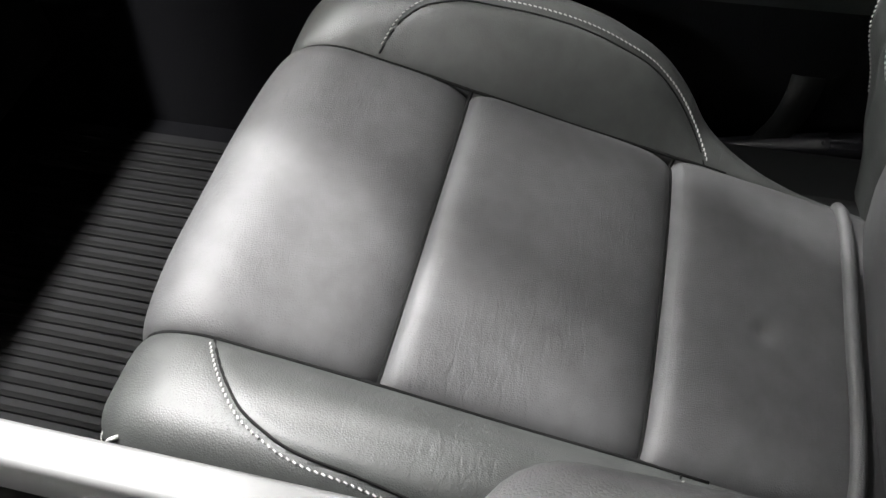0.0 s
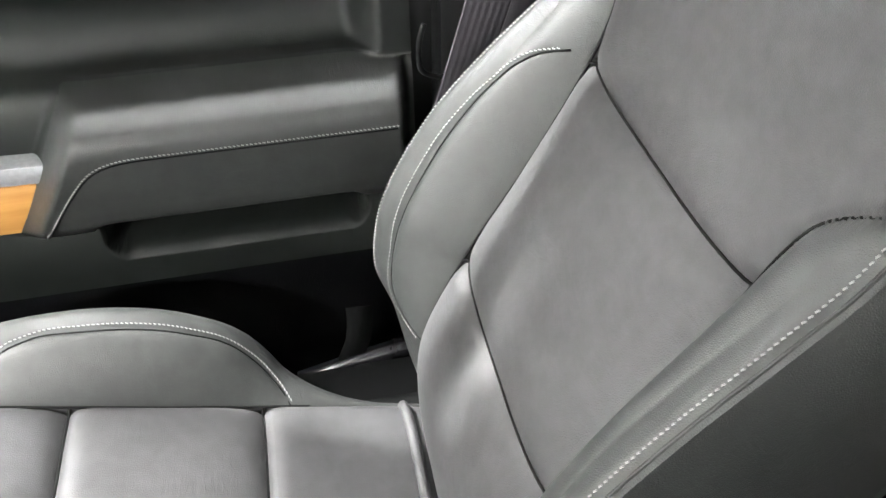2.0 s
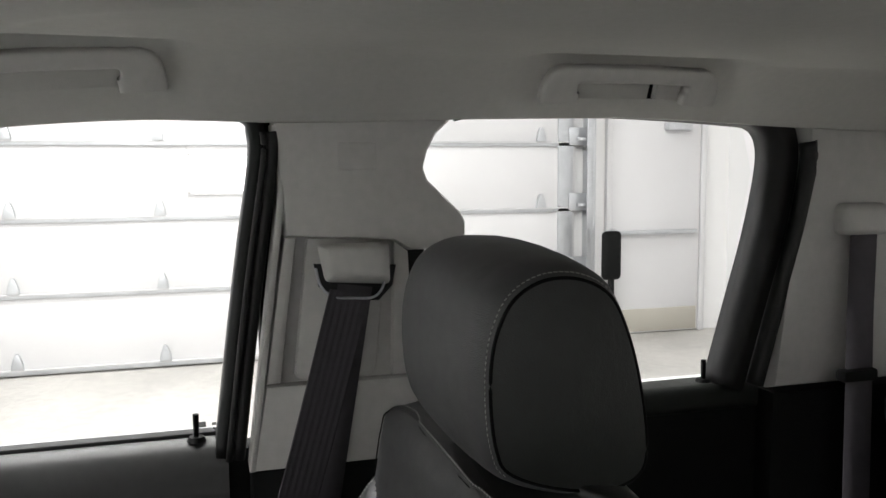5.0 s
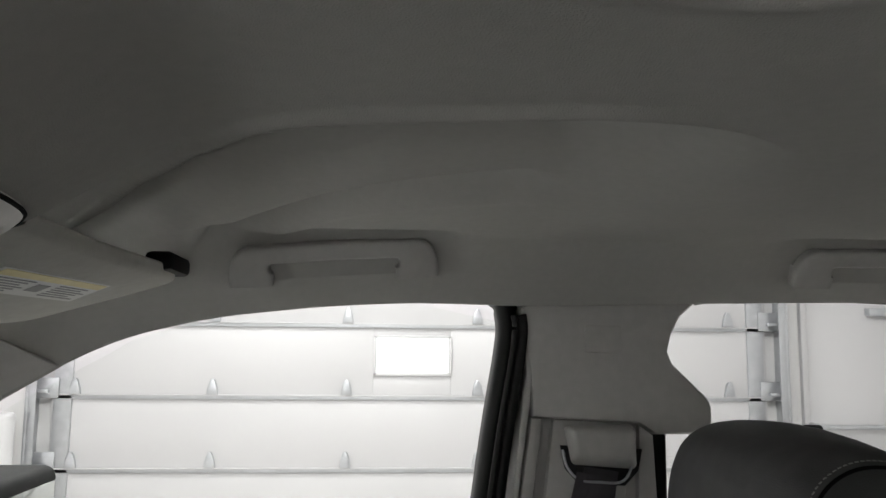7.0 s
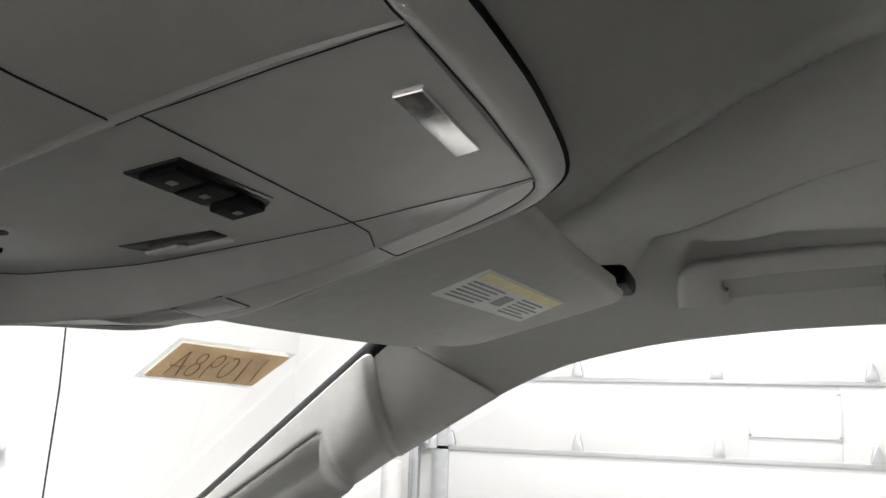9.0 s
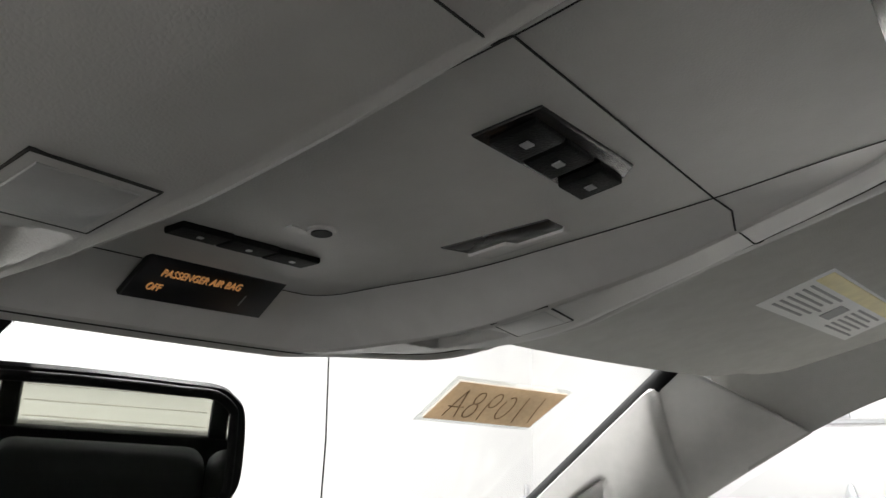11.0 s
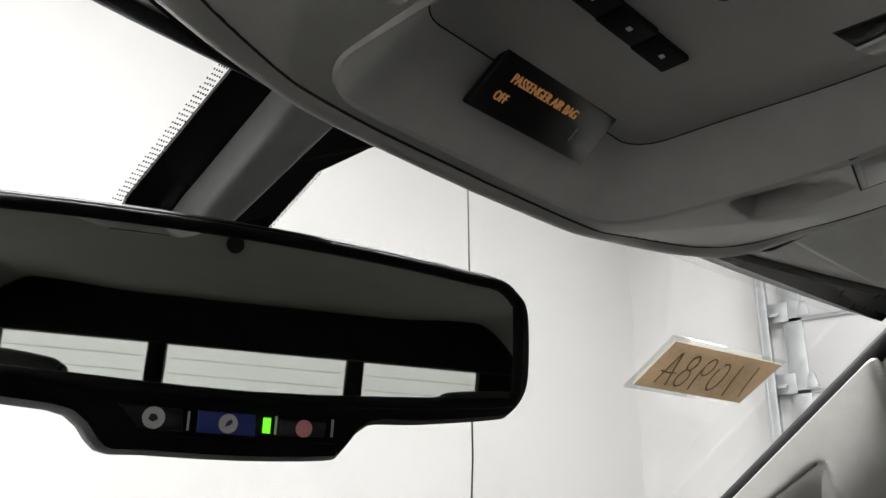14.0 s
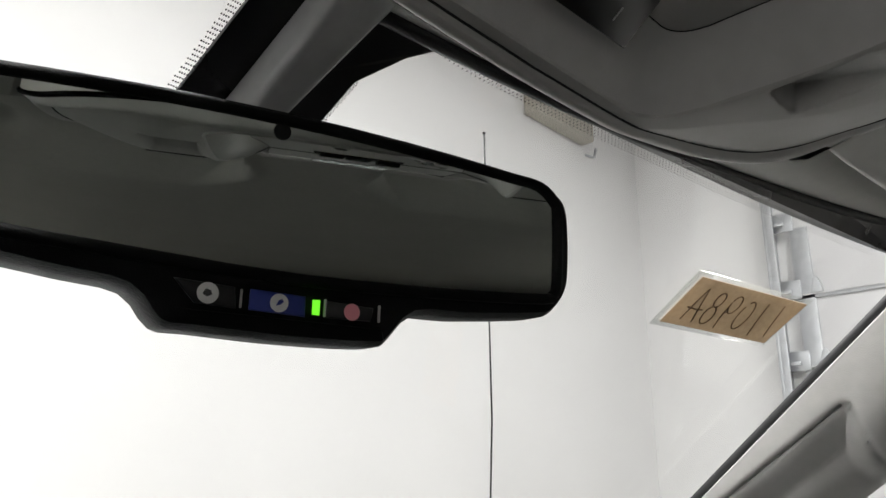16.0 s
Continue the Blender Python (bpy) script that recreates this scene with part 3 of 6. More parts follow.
# headrest
H_SIDE = catmull([(-0.318, 1.478, 0), (-0.306, 1.50, 0), (-0.301, 1.535, 0), (-0.301, 1.575, 0), (-0.307, 1.606, 0), (-0.322, 1.634, 0), (-0.35, 1.650, 0), (-0.385, 1.650, 0), (-0.415, 1.634, 0),
                  (-0.433, 1.600, 0), (-0.447, 1.55, 0), (-0.455, 1.49, 0), (-0.446, 1.462, 0), (-0.412, 1.452, 0), (-0.36, 1.460, 0)], 6, closed=True)
H_C = Vector((-0.375, 1.552, 0))
H_X = [-0.142, -0.1415, -0.139, -0.134, -0.126, -0.11, -0.08, -0.04, 0, 0.04, 0.08, 0.11, 0.126, 0.134, 0.139, 0.1415, 0.142]


def head_ring(x):
    t = abs(x) / 0.142
    k = 1 - 0.03 * t ** 3 - max(0, t - 0.86) ** 2 * 9.5 * 0.45
    rise = 0.010 * (1 - t * t)
    return [Vector((0.435 + x, H_C[0] + (p[0] - H_C[0]) * k + (0.006 * (1 - t * t) if p[0] > H_C[0] else 0), H_C[1] + (p[1] - H_C[1]) * k + (rise if p[1] > 1.6 else 0))) for p in H_SIDE]


rings = [head_ring(x) for x in H_X]
k = len(H_SIDE)
cells = {"headrest_cover": [], "headrest_side": []}
for i in range(len(rings) - 1):
    for j in range(k):
        cells["headrest_cover"].append((i * k + j, i * k + (j + 1) % k, (i + 1) * k + (j + 1) % k, (i + 1) * k + j))
head = part("headrest", [p for r in rings for p in r], cells["headrest_cover"], LEATHER, seat)
for i, sgn in ((0, -1), (len(rings) - 1, 1)):
    ring = rings[i]
    verts, faces = list(ring), []
    n = len(ring)
    for q in (0.85, 0.6, 0.3):
        verts += [Vector((p.x + sgn * 0.012 * (1 - q * q), H_C[0] + (p.y - H_C[0]) * q, H_C[1] + (p.z - H_C[1]) * q)) for p in ring]
    verts.append(Vector((ring[0].x + sgn * 0.0125, H_C[0], H_C[1])))
    for lev in range(3):
        faces += [(lev * n + j, lev * n + (j + 1) % n, (lev + 1) * n + (j + 1) % n, (lev + 1) * n + j) for j in range(n)]
    faces += [(3 * n + j, 3 * n + (j + 1) % n, 4 * n) for j in range(n)]
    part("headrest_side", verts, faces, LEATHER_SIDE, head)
    edge = [Vector((p.x - sgn * 0.0005, p.y, p.z)) for p in ring]
    tube("edge_seam", edge, 0.0016, SEAM, head, closed=True, n=6)
    lead = [Vector((0.435 + sgn * 0.1375, p.y, p.z)) for p in head_ring(sgn * 0.1385)][0:66]
    stitching("stitching", [p + Vector((0, (p.y - H_C[0]) * 0.012, (p.z - H_C[1]) * 0.012)) for p in lead], (0, 0.8, 0.5), head)
for dx in (-0.055, 0.055):
    tube("post", [(0.445 + dx, -0.385, 1.40), (0.442 + dx, -0.385, 1.50)], 0.0065, STEEL, head, n=12)


# ---- cab: headliner, pillars, doors ----
WS = lambda x, z: 0.686 - 0.24 * x * x + (1.742 - z) * 1.34
EDGE_Z = smooth_table([(-1.5, 1.775), (-0.95, 1.790), (-0.70, 1.800), (-0.45, 1.797), (-0.2, 1.790), (-0.014, 1.791), (0.132, 1.780), (0.246, 1.763), (0.343, 1.735), (0.423, 1.695), (0.476, 1.663), (0.60, 1.59)])
CREASE = smooth_table([(-0.26, 0.17), (-0.19, 0.115), (-0.15, 0.097), (-0.11, 0.091), (-0.05, 0.099), (0.0, 0.107), (0.045, 0.119), (0.079, 0.140), (0.102, 0.168), (0.126, 0.199), (0.145, 0.232), (0.182, 0.287), (0.246, 0.408), (0.312, 0.531), (0.40, 0.62)])

GROOVE = smooth_table([(-0.115, 0.370), (-0.030, 0.404), (0.048, 0.458), (0.131, 0.563), (0.244, 0.699)])


# heights and outline of the overhead console, which the headliner meets
KZ = smooth_table([(0.17, 1.799), (0.23, 1.787), (0.30, 1.7735), (0.36, 1.7612), (0.41, 1.7515), (0.44, 1.7492), (0.47, 1.7475), (0.56, 1.742)])
CX = 0.044
OUT = catmull([(0.044, 0.196, 0), (0.10, 0.198, 0), (0.140, 0.202, 0), (0.164, 0.210, 0), (0.184, 0.229, 0), (0.206, 0.27, 0), (0.222, 0.32, 0), (0.236, 0.386, 0), (0.244, 0.435, 0), (0.238, 0.474, 0), (0.214, 0.501, 0), (0.176, 0.519, 0), (0.12, 0.529, 0), (0.044, 0.532, 0)], 7)
OUT = [p for p in OUT] + [Vector((2 * CX - p[0], p[1], 0)) for p in reversed(OUT[1:-1])]
CC = Vector((CX, 0.36, 0))


def wall_h(y):
    return 0.0195 * ease(0.215, 0.45, y)


def rim_rise(y):
    return 0.006 + 0.012 * ease(0.22, 0.36, y) - 0.0105 * ease(0.45, 0.50, y)


OUT_A = sorted((math.atan2(p.y - CC.y, p.x - CC.x), (p - CC).length) for p in OUT)
OUT_A = [(OUT_A[-1][0] - 2 * math.pi, OUT_A[-1][1])] + OUT_A + [(OUT_A[0][0] + 2 * math.pi, OUT_A[0][1])]
OUT_ANG, OUT_RAD = np.array([a for a, _ in OUT_A]), np.array([r for _, r in OUT_A])


def beside_console(x, y):
    """About how far a place lies outside the console's outline."""
    dx, dy = x - CC.x, y - CC.y
    return math.hypot(dx, dy) - float(np.interp(math.atan2(dy, dx), OUT_ANG, OUT_RAD))


HANDLES = ((-0.064, 0.188), (-0.768, -0.512))


def liner_z(x, y):
    x = abs(x - 0.02) + 0.02 if x > 0.02 else abs(x - 0.02) + 0.02
    z = 1.853 - 0.058 * ease(0.26, 0.62, y) + 0.012 * ease(0.36, 0.60, x)
    fade = ease(-0.27, -0.10, y) * ease(0.46, 0.34, y)
    c = CREASE(y)
    far = 0.60 + 0.06 * ease(0.15, 0.30, y)
    up = ease(c, c + 0.011, x) * min(max((far - x) / max(far - c - 0.02, 0.05), 0), 1) * fade
    z += 0.056 * up
    g = ease(-0.16, -0.10, y) * ease(0.30, 0.2, y)
    z += (0.012 * math.exp(-((x - GROOVE(y)) / 0.016) ** 2) - 0.008 * math.exp(-((x - GROOVE(y) - 0.05) / 0.03) ** 2)) * g
    z -= 0.005 * math.exp(-((x - c + 0.003) / 0.009) ** 2) * fade
    for y0, y1 in HANDLES:
        z += 0.012 * ease(y0 - 0.050, y0 + 0.004, y) * ease(y1 + 0.055, y1 - 0.004, y) * ease(0.580, 0.655, x) * ease(0.750, 0.715, x)
    d = beside_console(x, y)
    if d < 0.09 and y < 0.47:
        yr = min(max(y, 0.19), 0.46)
        k = ease(0.085, 0.0, d) * ease(0.47, 0.40, y)
        z += (KZ(yr) - wall_h(yr) + rim_rise(yr) + 0.009 - z) * k if d > -0.012 else 0.0
    t = min(max((x - 0.635) / (0.757 - 0.635), 0), 1) ** 1.6
    return z + (EDGE_Z(min(y, 0.5)) - z) * t


def liner_pt(u, v):
    """u: -1..1 across, v: y; the front edge follows the windscreen."""
    x = 0.02 + u * 0.737
    y = v
    if v > 0.30:
        y = 0.30 + (v - 0.30) * (0.585 - 0.20 * x * x - 0.30) / 0.30
    return Vector((x, y, liner_z(x, y)))


us = [float(v) for v in np.concatenate([np.linspace(-1, 0.02, 110), np.linspace(0.025, 1, 330)])]
vs = [float(v) for v in np.concatenate([np.linspace(-1.42, -0.35, 50), np.linspace(-0.34, 0.6, 170)])]
verts = [liner_pt(u, v) for u in us for v in vs]
nv = len(vs)
faces = [(i * nv + j, (i + 1) * nv + j, (i + 1) * nv + j + 1, i * nv + j + 1) for i in range(len(us) - 1) for j in range(nv - 1)]
liner = tagged(part("ceiling", verts, faces, HEADLINER), "grey cloth headliner with moulded recesses", "headliner", kind="structure")
mod = liner.modifiers.new("thick", "SOLIDIFY")
mod.thickness, mod.offset = 0.006, -1
roof = tagged(box("roof", (-0.86, -1.50, 1.922), (0.86, 0.50, 1.942), SILVER, bevel=0.008), "silver painted cab roof", "car roof", kind="structure")


def strip(name, a, b, material, bulge, label="", parent=None, rows=10, thick=0.012, kind="structure", cat="trim"):
    """A curved moulding between two edge curves of as many points."""
    verts, faces, n = [], [], len(a)
    for i in range(n):
        p, q = Vector(a[i]), Vector(b[i])
        for k in range(rows + 1):
            t = k / rows
            verts.append(p + (q - p) * t + Vector(bulge) * math.sin(math.pi * t))
    for i in range(n - 1):
        for k in range(rows):
            o = i * (rows + 1) + k
            faces.append((o, o + 1, o + rows + 2, o + rows + 1))
    ob = part(name, verts, faces, material, parent)
    m = ob.modifiers.new("thick", "SOLIDIFY")
    m.thickness, m.offset = thick, -1
    if parent is None:
        tagged(ob, label, cat, kind=kind)
    return ob


def pillar_a(sx):
    """The windscreen pillar's cover, from the headliner's corner to the dashboard, with its sunk handle. sx: 1 or -1."""
    n, rows = 190, 90
    b = catmull([(0.757, 0.405, 1.705), (0.760, 0.476, 1.663), (0.768, 0.56, 1.612), (0.780, 0.66, 1.545), (0.795, 0.80, 1.445), (0.81, 0.95, 1.33), (0.82, 1.08, 1.22)], 30)
    verts = []
    for i in range(n):
        z = 1.772 - 0.552 * i / (n - 1)
        x = 0.676 + (1.772 - z) * 0.20
        p, q = Vector((x, WS(x, z) - 0.026, z)), b[round(i * (len(b) - 1) / (n - 1))]
        for k in range(rows + 1):
            t = k / rows
            v = p.lerp(q, t) + Vector((-0.016, -0.013, -0.007)) * math.sin(math.pi * t)
            # raised handle surround, then the finger recess
            rear = (v.y - 0.533 - 0.10 * abs(v.z - 1.655))
            v.x -= 0.015 * ease(-0.0025, 0.0025, rear)
            top = (v.z - 1.660) * 0.837 + (v.y - 0.605) * 0.547
            back_edge = -(v.y - 0.605 - (v.z - 1.660) * 0.19)
            low = -top - 0.085
            sd = max(top, back_edge, low)
            near = sorted((top, back_edge, low))[1]
            if near > -0.014:
                sd = max(sd, math.hypot(max(0.014 + sd, 0), max(0.014 + near, 0)) - 0.014)
            v.x += 0.005 * ease(0.0005, -0.002, sd) + 0.020 * ease(-0.001, -0.032, sd) + 0.004 * math.exp(-((sd + 0.0004) / 0.0012) ** 2)
            verts.append((0.04 - v.x, v.y, v.z) if sx < 0 else v)
    faces = [(i * (rows + 1) + k, i * (rows + 1) + k + 1, (i + 1) * (rows + 1) + k + 1, (i + 1) * (rows + 1) + k) for i in range(n - 1) for k in range(rows)]
    ob = tagged(part("trim", verts, faces, GREY_TRIM), "light grey moulded windscreen pillar cover with sunk grab handle", "pillar trim", kind="structure")
    m = ob.modifiers.new("thick", "SOLIDIFY")
    m.thickness, m.offset = 0.004, -1
    # painted outer skin of the pillar
    f = lambda p: (0.04 - p[0], p[1], p[2]) if sx < 0 else tuple(p)
    outer = []
    for i in range(20):
        z = 1.80 - 0.58 * i / 19
        x = 0.718 + (1.772 - z) * 0.20
        outer.append((x, WS(x, z) + 0.006, z + 0.01))
    door = [Vector((0.865, q[1] + 0.03, q[2] + 0.045)) for q in (b[round(i * (len(b) - 1) / 19)] for i in range(20))]
    strip("pillar_skin", [f(p) for p in outer], [f(p) for p in door], SILVER, (0.012 * sx, 0.02, 0.02), "silver painted windscreen pillar", rows=6, thick=0.004, cat="pillar")


pillar_a(1), pillar_a(-1)
# dark edge of the windscreen along the pillar and the header
for sx in (1, -1):
    line = []
    for z in np.linspace(1.795, 1.22, 30):
        x = 0.676 + (1.772 - z) * 0.20
        x = 0.04 - x if sx < 0 else x
        line.append((x, WS(x, z) - 0.020, z))
    tagged(tube("trim", line, 0.0105, RUBBER), "black rubber windscreen edge seal", "seal", kind="structure")
head_a = [(float(x), WS(float(x), 1.7935 + 0.010 * abs(float(x))) - 0.012, 1.7935 + 0.010 * abs(float(x))) for x in np.linspace(-0.66, 0.68, 60)]
head_b = [(x, 0.500 - 0.10 * x * x, liner_z(x, 0.500 - 0.10 * x * x) - 0.001) for x, _, _ in head_a]
strip("trim", head_a, head_b, HEADLINER, (0, 0, -0.010), "grey cloth roll over the windscreen header", rows=12, thick=0.003, cat="header trim")
head_line = [(x, WS(x, 1.792 + 0.01 * abs(x)) - 0.01, 1.792 + 0.01 * abs(x)) for x in np.linspace(-0.62, 0.66, 40)]
tagged(tube("trim", head_line, 0.006, RUBBER), "black rubber windscreen header seal", "seal", kind="structure")
wv, wf = [], []
for i, x in enumerate(np.linspace(-0.70, 0.78, 30)):
    for j, z in enumerate(np.linspace(1.20, 1.815, 20)):
        wv.append((x, WS(x, z) + 0.004, z))
wf = [(i * 20 + j, (i + 1) * 20 + j, (i + 1) * 20 + j + 1, i * 20 + j + 1) for i in range(29) for j in range(19)]
screen = tagged(part("window_1", wv, wf, GLASS), "clear curved windscreen glass", "windscreen", kind="structure")
screen.visible_shadow = False
m = screen.modifiers.new("thick", "SOLIDIFY")
m.thickness = 0.005


def on_screen(x, z, out=0.0):
    """A place on the inner face of the windscreen."""
    return Vector((x, WS(x, z) - out, z - out * 0.75))


# ceramic band and dots on the glass behind the mirror and along the header
def frit(name, quad, label):
    verts = [on_screen(x, z, 0.003) for x, z in quad] + [on_screen(x, z, 0.001) for x, z in quad]
    n = len(quad)
    faces = [tuple(range(n)), tuple(range(2 * n - 1, n - 1, -1))] + [(i, (i + 1) % n, n + (i + 1) % n, n + i) for i in range(n)]
    return tagged(part(name, verts, faces, GLOSS_BLACK, smooth=False), label, "glass print", kind="structure")


frit("trim", [(-0.010, 1.80), (0.105, 1.80), (0.078, 1.787), (0.060, 1.773), (0.054, 1.745), (0.045, 1.71), (-0.015, 1.71), (-0.021, 1.745)], "black ceramic print behind the mirror")


def dots(spots, r=0.00048):
    verts, faces = [], []
    for x, z in spots:
        o = len(verts)
        verts += [on_screen(x + r * math.cos(k * math.pi / 3), z + r * 0.75 * math.sin(k * math.pi / 3), 0.0012) for k in range(6)]
        faces.append(tuple(range(o, o + 6)))
    return tagged(part("trim", verts, faces, GLOSS_BLACK, smooth=False), "fine black ceramic dots on the glass", "glass print", kind="stuff")


HEAD_Z = smooth_table([(0.07, 1.7975), (0.12, 1.7955), (0.16, 1.795), (0.224, 1.794), (0.30, 1.793), (0.39, 1.7905), (0.593, 1.783), (0.66, 1.780)])
frit("trim", [(float(x), HEAD_Z(float(x)) + 0.0005) for x in np.linspace(0.07, 0.66, 24)] + [(float(x), 1.8085) for x in np.linspace(0.66, 0.07, 24)], "black ceramic print along the windscreen header")
spots = []
for k in range(34):
    t = k / 33
    for j in range(4):
        spots.append((0.0615 - 0.007 * t + 0.0014 * (j % 2) + (0.0007 if k % 2 else 0), 1.773 - 0.030 * t))
        spots.append((-0.0122 - 0.009 * t - 0.0013 * j - (0.0007 if k % 2 else 0), 1.795 - 0.052 * t))
for k in range(150):
    x = 0.074 + 0.0036 * k
    base = HEAD_Z(x)
    for j in range(4):
        spots.append((x + (0.0018 if j % 2 else 0), base - 0.0011 * j))
dots(spots)

# door pillar between the front and the rear door
bp = tagged(new("pillar_trim"), "light grey moulded door pillar cover with belt plate", "pillar trim", kind="structure")
bp.location = (0.79, -0.28, 1.33)
YZ = Matrix(((0, 0, 1, 0), (1, 0, 0, 0), (0, 1, 0, 0), (0, 0, 0, 1)))  # local x, y, z to world y, z, x


def yz_prism(name, outline, x0, x1, material, parent=None, label="", bevel=0.004):
    return prism(name, outline, x1 - x0, Matrix.Translation((x0, 0, 0)) @ YZ, material, parent, label, bevel)


yz_prism("upper_cover", [(-0.186, 1.800), (-0.185, 1.76), (-0.194, 1.70), (-0.197, 1.640), (-0.34, 1.632), (-0.362, 1.618), (-0.443, 1.618), (-0.443, 1.655), (-0.436, 1.668), (-0.390, 1.712), (-0.384, 1.728), (-0.390, 1.752), (-0.402, 1.775), (-0.43, 1.80)], 0.772, 0.84, GREY_TRIM, bp, bevel=0.010)
yz_prism("lower_cover", [(-0.168, 1.444), (-0.148, 1.330), (-0.46, 1.330), (-0.400, 1.44), (-0.397, 1.444)], 0.776, 0.84, GREY_TRIM, bp, bevel=0.006)
yz_prism("front_strip", [(-0.196, 1.639), (-0.168, 1.446), (-0.188, 1.446), (-0.212, 1.639)], 0.777, 0.84, GREY_TRIM, bp, bevel=0.005)
yz_prism("rear_strip", [(-0.342, 1.631), (-0.362, 1.616), (-0.366, 1.53), (-0.397, 1.446), (-0.338, 1.446)], 0.780, 0.84, GREY_TRIM, bp, bevel=0.004)
yz_prism("recess_floor", [(-0.20, 1.640), (-0.18, 1.440), (-0.35, 1.440), (-0.35, 1.640)], 0.794, 0.84, GREY_TRIM, bp, bevel=0)
yz_prism("belt_plate", [(-0.226, 1.638), (-0.206, 1.456), (-0.211, 1.449), (-0.307, 1.449), (-0.317, 1.457), (-0.333, 1.632)], 0.783, 0.80, GREY_TRIM, bp, bevel=0.005)
yz_prism("front_return", [(-0.183, 1.785), (-0.190, 1.70), (-0.144, 1.33), (-0.152, 1.33), (-0.200, 1.70), (-0.196, 1.785)], 0.776, 0.83, GREY_TRIM, bp, bevel=0.003)
yz_prism("lower_dark_cover", [(-0.147, 1.328), (-0.135, 0.56), (-0.50, 0.56), (-0.42, 1.328)], 0.785, 0.86, DARK, bp, bevel=0.006)
box("door_jamb", (0.84, -0.22, 0.50), (0.885, -0.112, 1.345), DARK, bp, bevel=0.006)
box("upper_jamb", (0.835, -0.40, 1.33), (0.875, -0.165, 1.81), DARK, bp, bevel=0.006)
box("release_flap", (0.7705, -0.318, 1.726), (0.775, -0.268, 1.762), GREY_TRIM, bp, bevel=0.0015)
# seat belt
belt = thing("seat_belt", (0.75, -0.2, 1.15), "dark grey webbing seat belt hanging on the door pillar", "seat belt")
hv = [(0.771, -0.235, 1.632), (0.771, -0.333, 1.632), (0.771, -0.336, 1.572), (0.771, -0.245, 1.578), (0.742, -0.242, 1.628), (0.736, -0.325, 1.628), (0.738, -0.322, 1.588), (0.744, -0.252, 1.592)]
bm = bmesh.new()
q = [bm.verts.new(v) for v in hv]
for f in ((0, 1, 2, 3), (4, 7, 6, 5), (0, 4, 5, 1), (3, 2, 6, 7), (0, 3, 7, 4), (1, 5, 6, 2)):
    bm.faces.new([q[i] for i in f])
bmesh.ops.bevel(bm, geom=bm.edges[:], offset=0.006, segments=3, affect="EDGES", profile=0.5)
part_bm("guide_housing", bm, GREY_TRIM, belt, "light grey guide housing", smooth=True)
yz_prism("guide_slot", [(-0.232, 1.605), (-0.238, 1.575), (-0.256, 1.556), (-0.318, 1.553), (-0.336, 1.572), (-0.342, 1.60)], 0.7665, 0.7705, RUBBER, belt, bevel=0.001)
tube("guide_ring", catmull([(0.762, -0.234, 1.600), (0.757, -0.239, 1.578), (0.753, -0.254, 1.563), (0.753, -0.28, 1.560), (0.753, -0.308, 1.560), (0.757, -0.322, 1.574), (0.762, -0.326, 1.598)], 6), 0.0018, STEEL, belt, "polished steel guide")


def ribbon(name, path, width, material, parent, thick=0.0016, ribs=0):
    verts, faces = [], []
    cols = 2 + 4 * ribs
    for p, side, nrm in path:
        p, side, nrm = Vector(p), Vector(side).normalized(), Vector(nrm).normalized()
        for k in range(cols):
            t = k / (cols - 1) - 0.5
            verts.append(p + side * (t * width) + nrm * (thick / 2 + (0.0005 * math.sin(k * math.pi / 2) if ribs else 0)))
        for k in range(cols):
            t = 0.5 - k / (cols - 1)
            verts.append(p + side * (t * width) - nrm * thick / 2)
    c = 2 * cols
    for i in range(len(path) - 1):
        for k in range(c):
            faces.append((i * c + k, i * c + (k + 1) % c, (i + 1) * c + (k + 1) % c, (i + 1) * c + k))
    return part(name, verts, faces, material, parent)


def catmull_path(rows, k=5):
    a, b, c = (catmull([r[i] for r in rows], k) for i in range(3))
    return list(zip(a, b, c))


path = []
for t in np.linspace(0, 1, 26):
    c = Vector((0.756, -0.278, 1.568)).lerp(Vector((0.735, -0.150, 1.13)), t)
    c.x -= 0.012 * math.sin(math.pi * t)
    path.append((c, (-0.15 - 0.2 * t, 1, 0.20), (-1, -0.15, 0)))
ribbon("webbing", path, 0.056, BELT, belt, ribs=6)
path = []
for t in np.linspace(0, 1, 12):
    c = Vector((0.765, -0.286, 1.575)).lerp(Vector((0.772, -0.20, 1.05)), t)
    path.append((c, (0, 1, 0.15), (-1, 0, 0)))
ribbon("rear_webbing", path, 0.046, BELT, belt)
tube("tongue", catmull([(0.735, -0.118, 1.235), (0.735, -0.112, 1.21), (0.735, -0.117, 1.178), (0.737, -0.16, 1.17), (0.74, -0.165, 1.20)], 5), 0.003, DARK, belt, "dark belt tongue")
path = [((0.702, 0.012, 0.745), (0, 1, 0.2), (-1, 0, 0)), ((0.702, 0.004, 0.775), (0, 1, 0.25), (-1, 0, 0)), ((0.700, -0.008, 0.81), (0, 1, 0.12), (-1, 0, 0)), ((0.700, -0.013, 0.845), (0, 1, 0.08), (-1, 0, 0)), ((0.704, -0.014, 0.868), (0, 1, 0.06), (-1, 0, 0.4))]
ribbon("lap_webbing", catmull_path(path), 0.034, DARK, belt)
v, f = sweep(catmull([(0.700, 0.075, 0.738), (0.700, 0.045, 0.746), (0.700, 0.0, 0.758), (0.702, -0.05, 0.768), (0.705, -0.10, 0.772)], 6), [(0.010, -0.016), (0.014, -0.006), (0.012, 0.014), (0.004, 0.020), (-0.008, 0.019), (-0.012, 0.008), (-0.012, -0.016)])
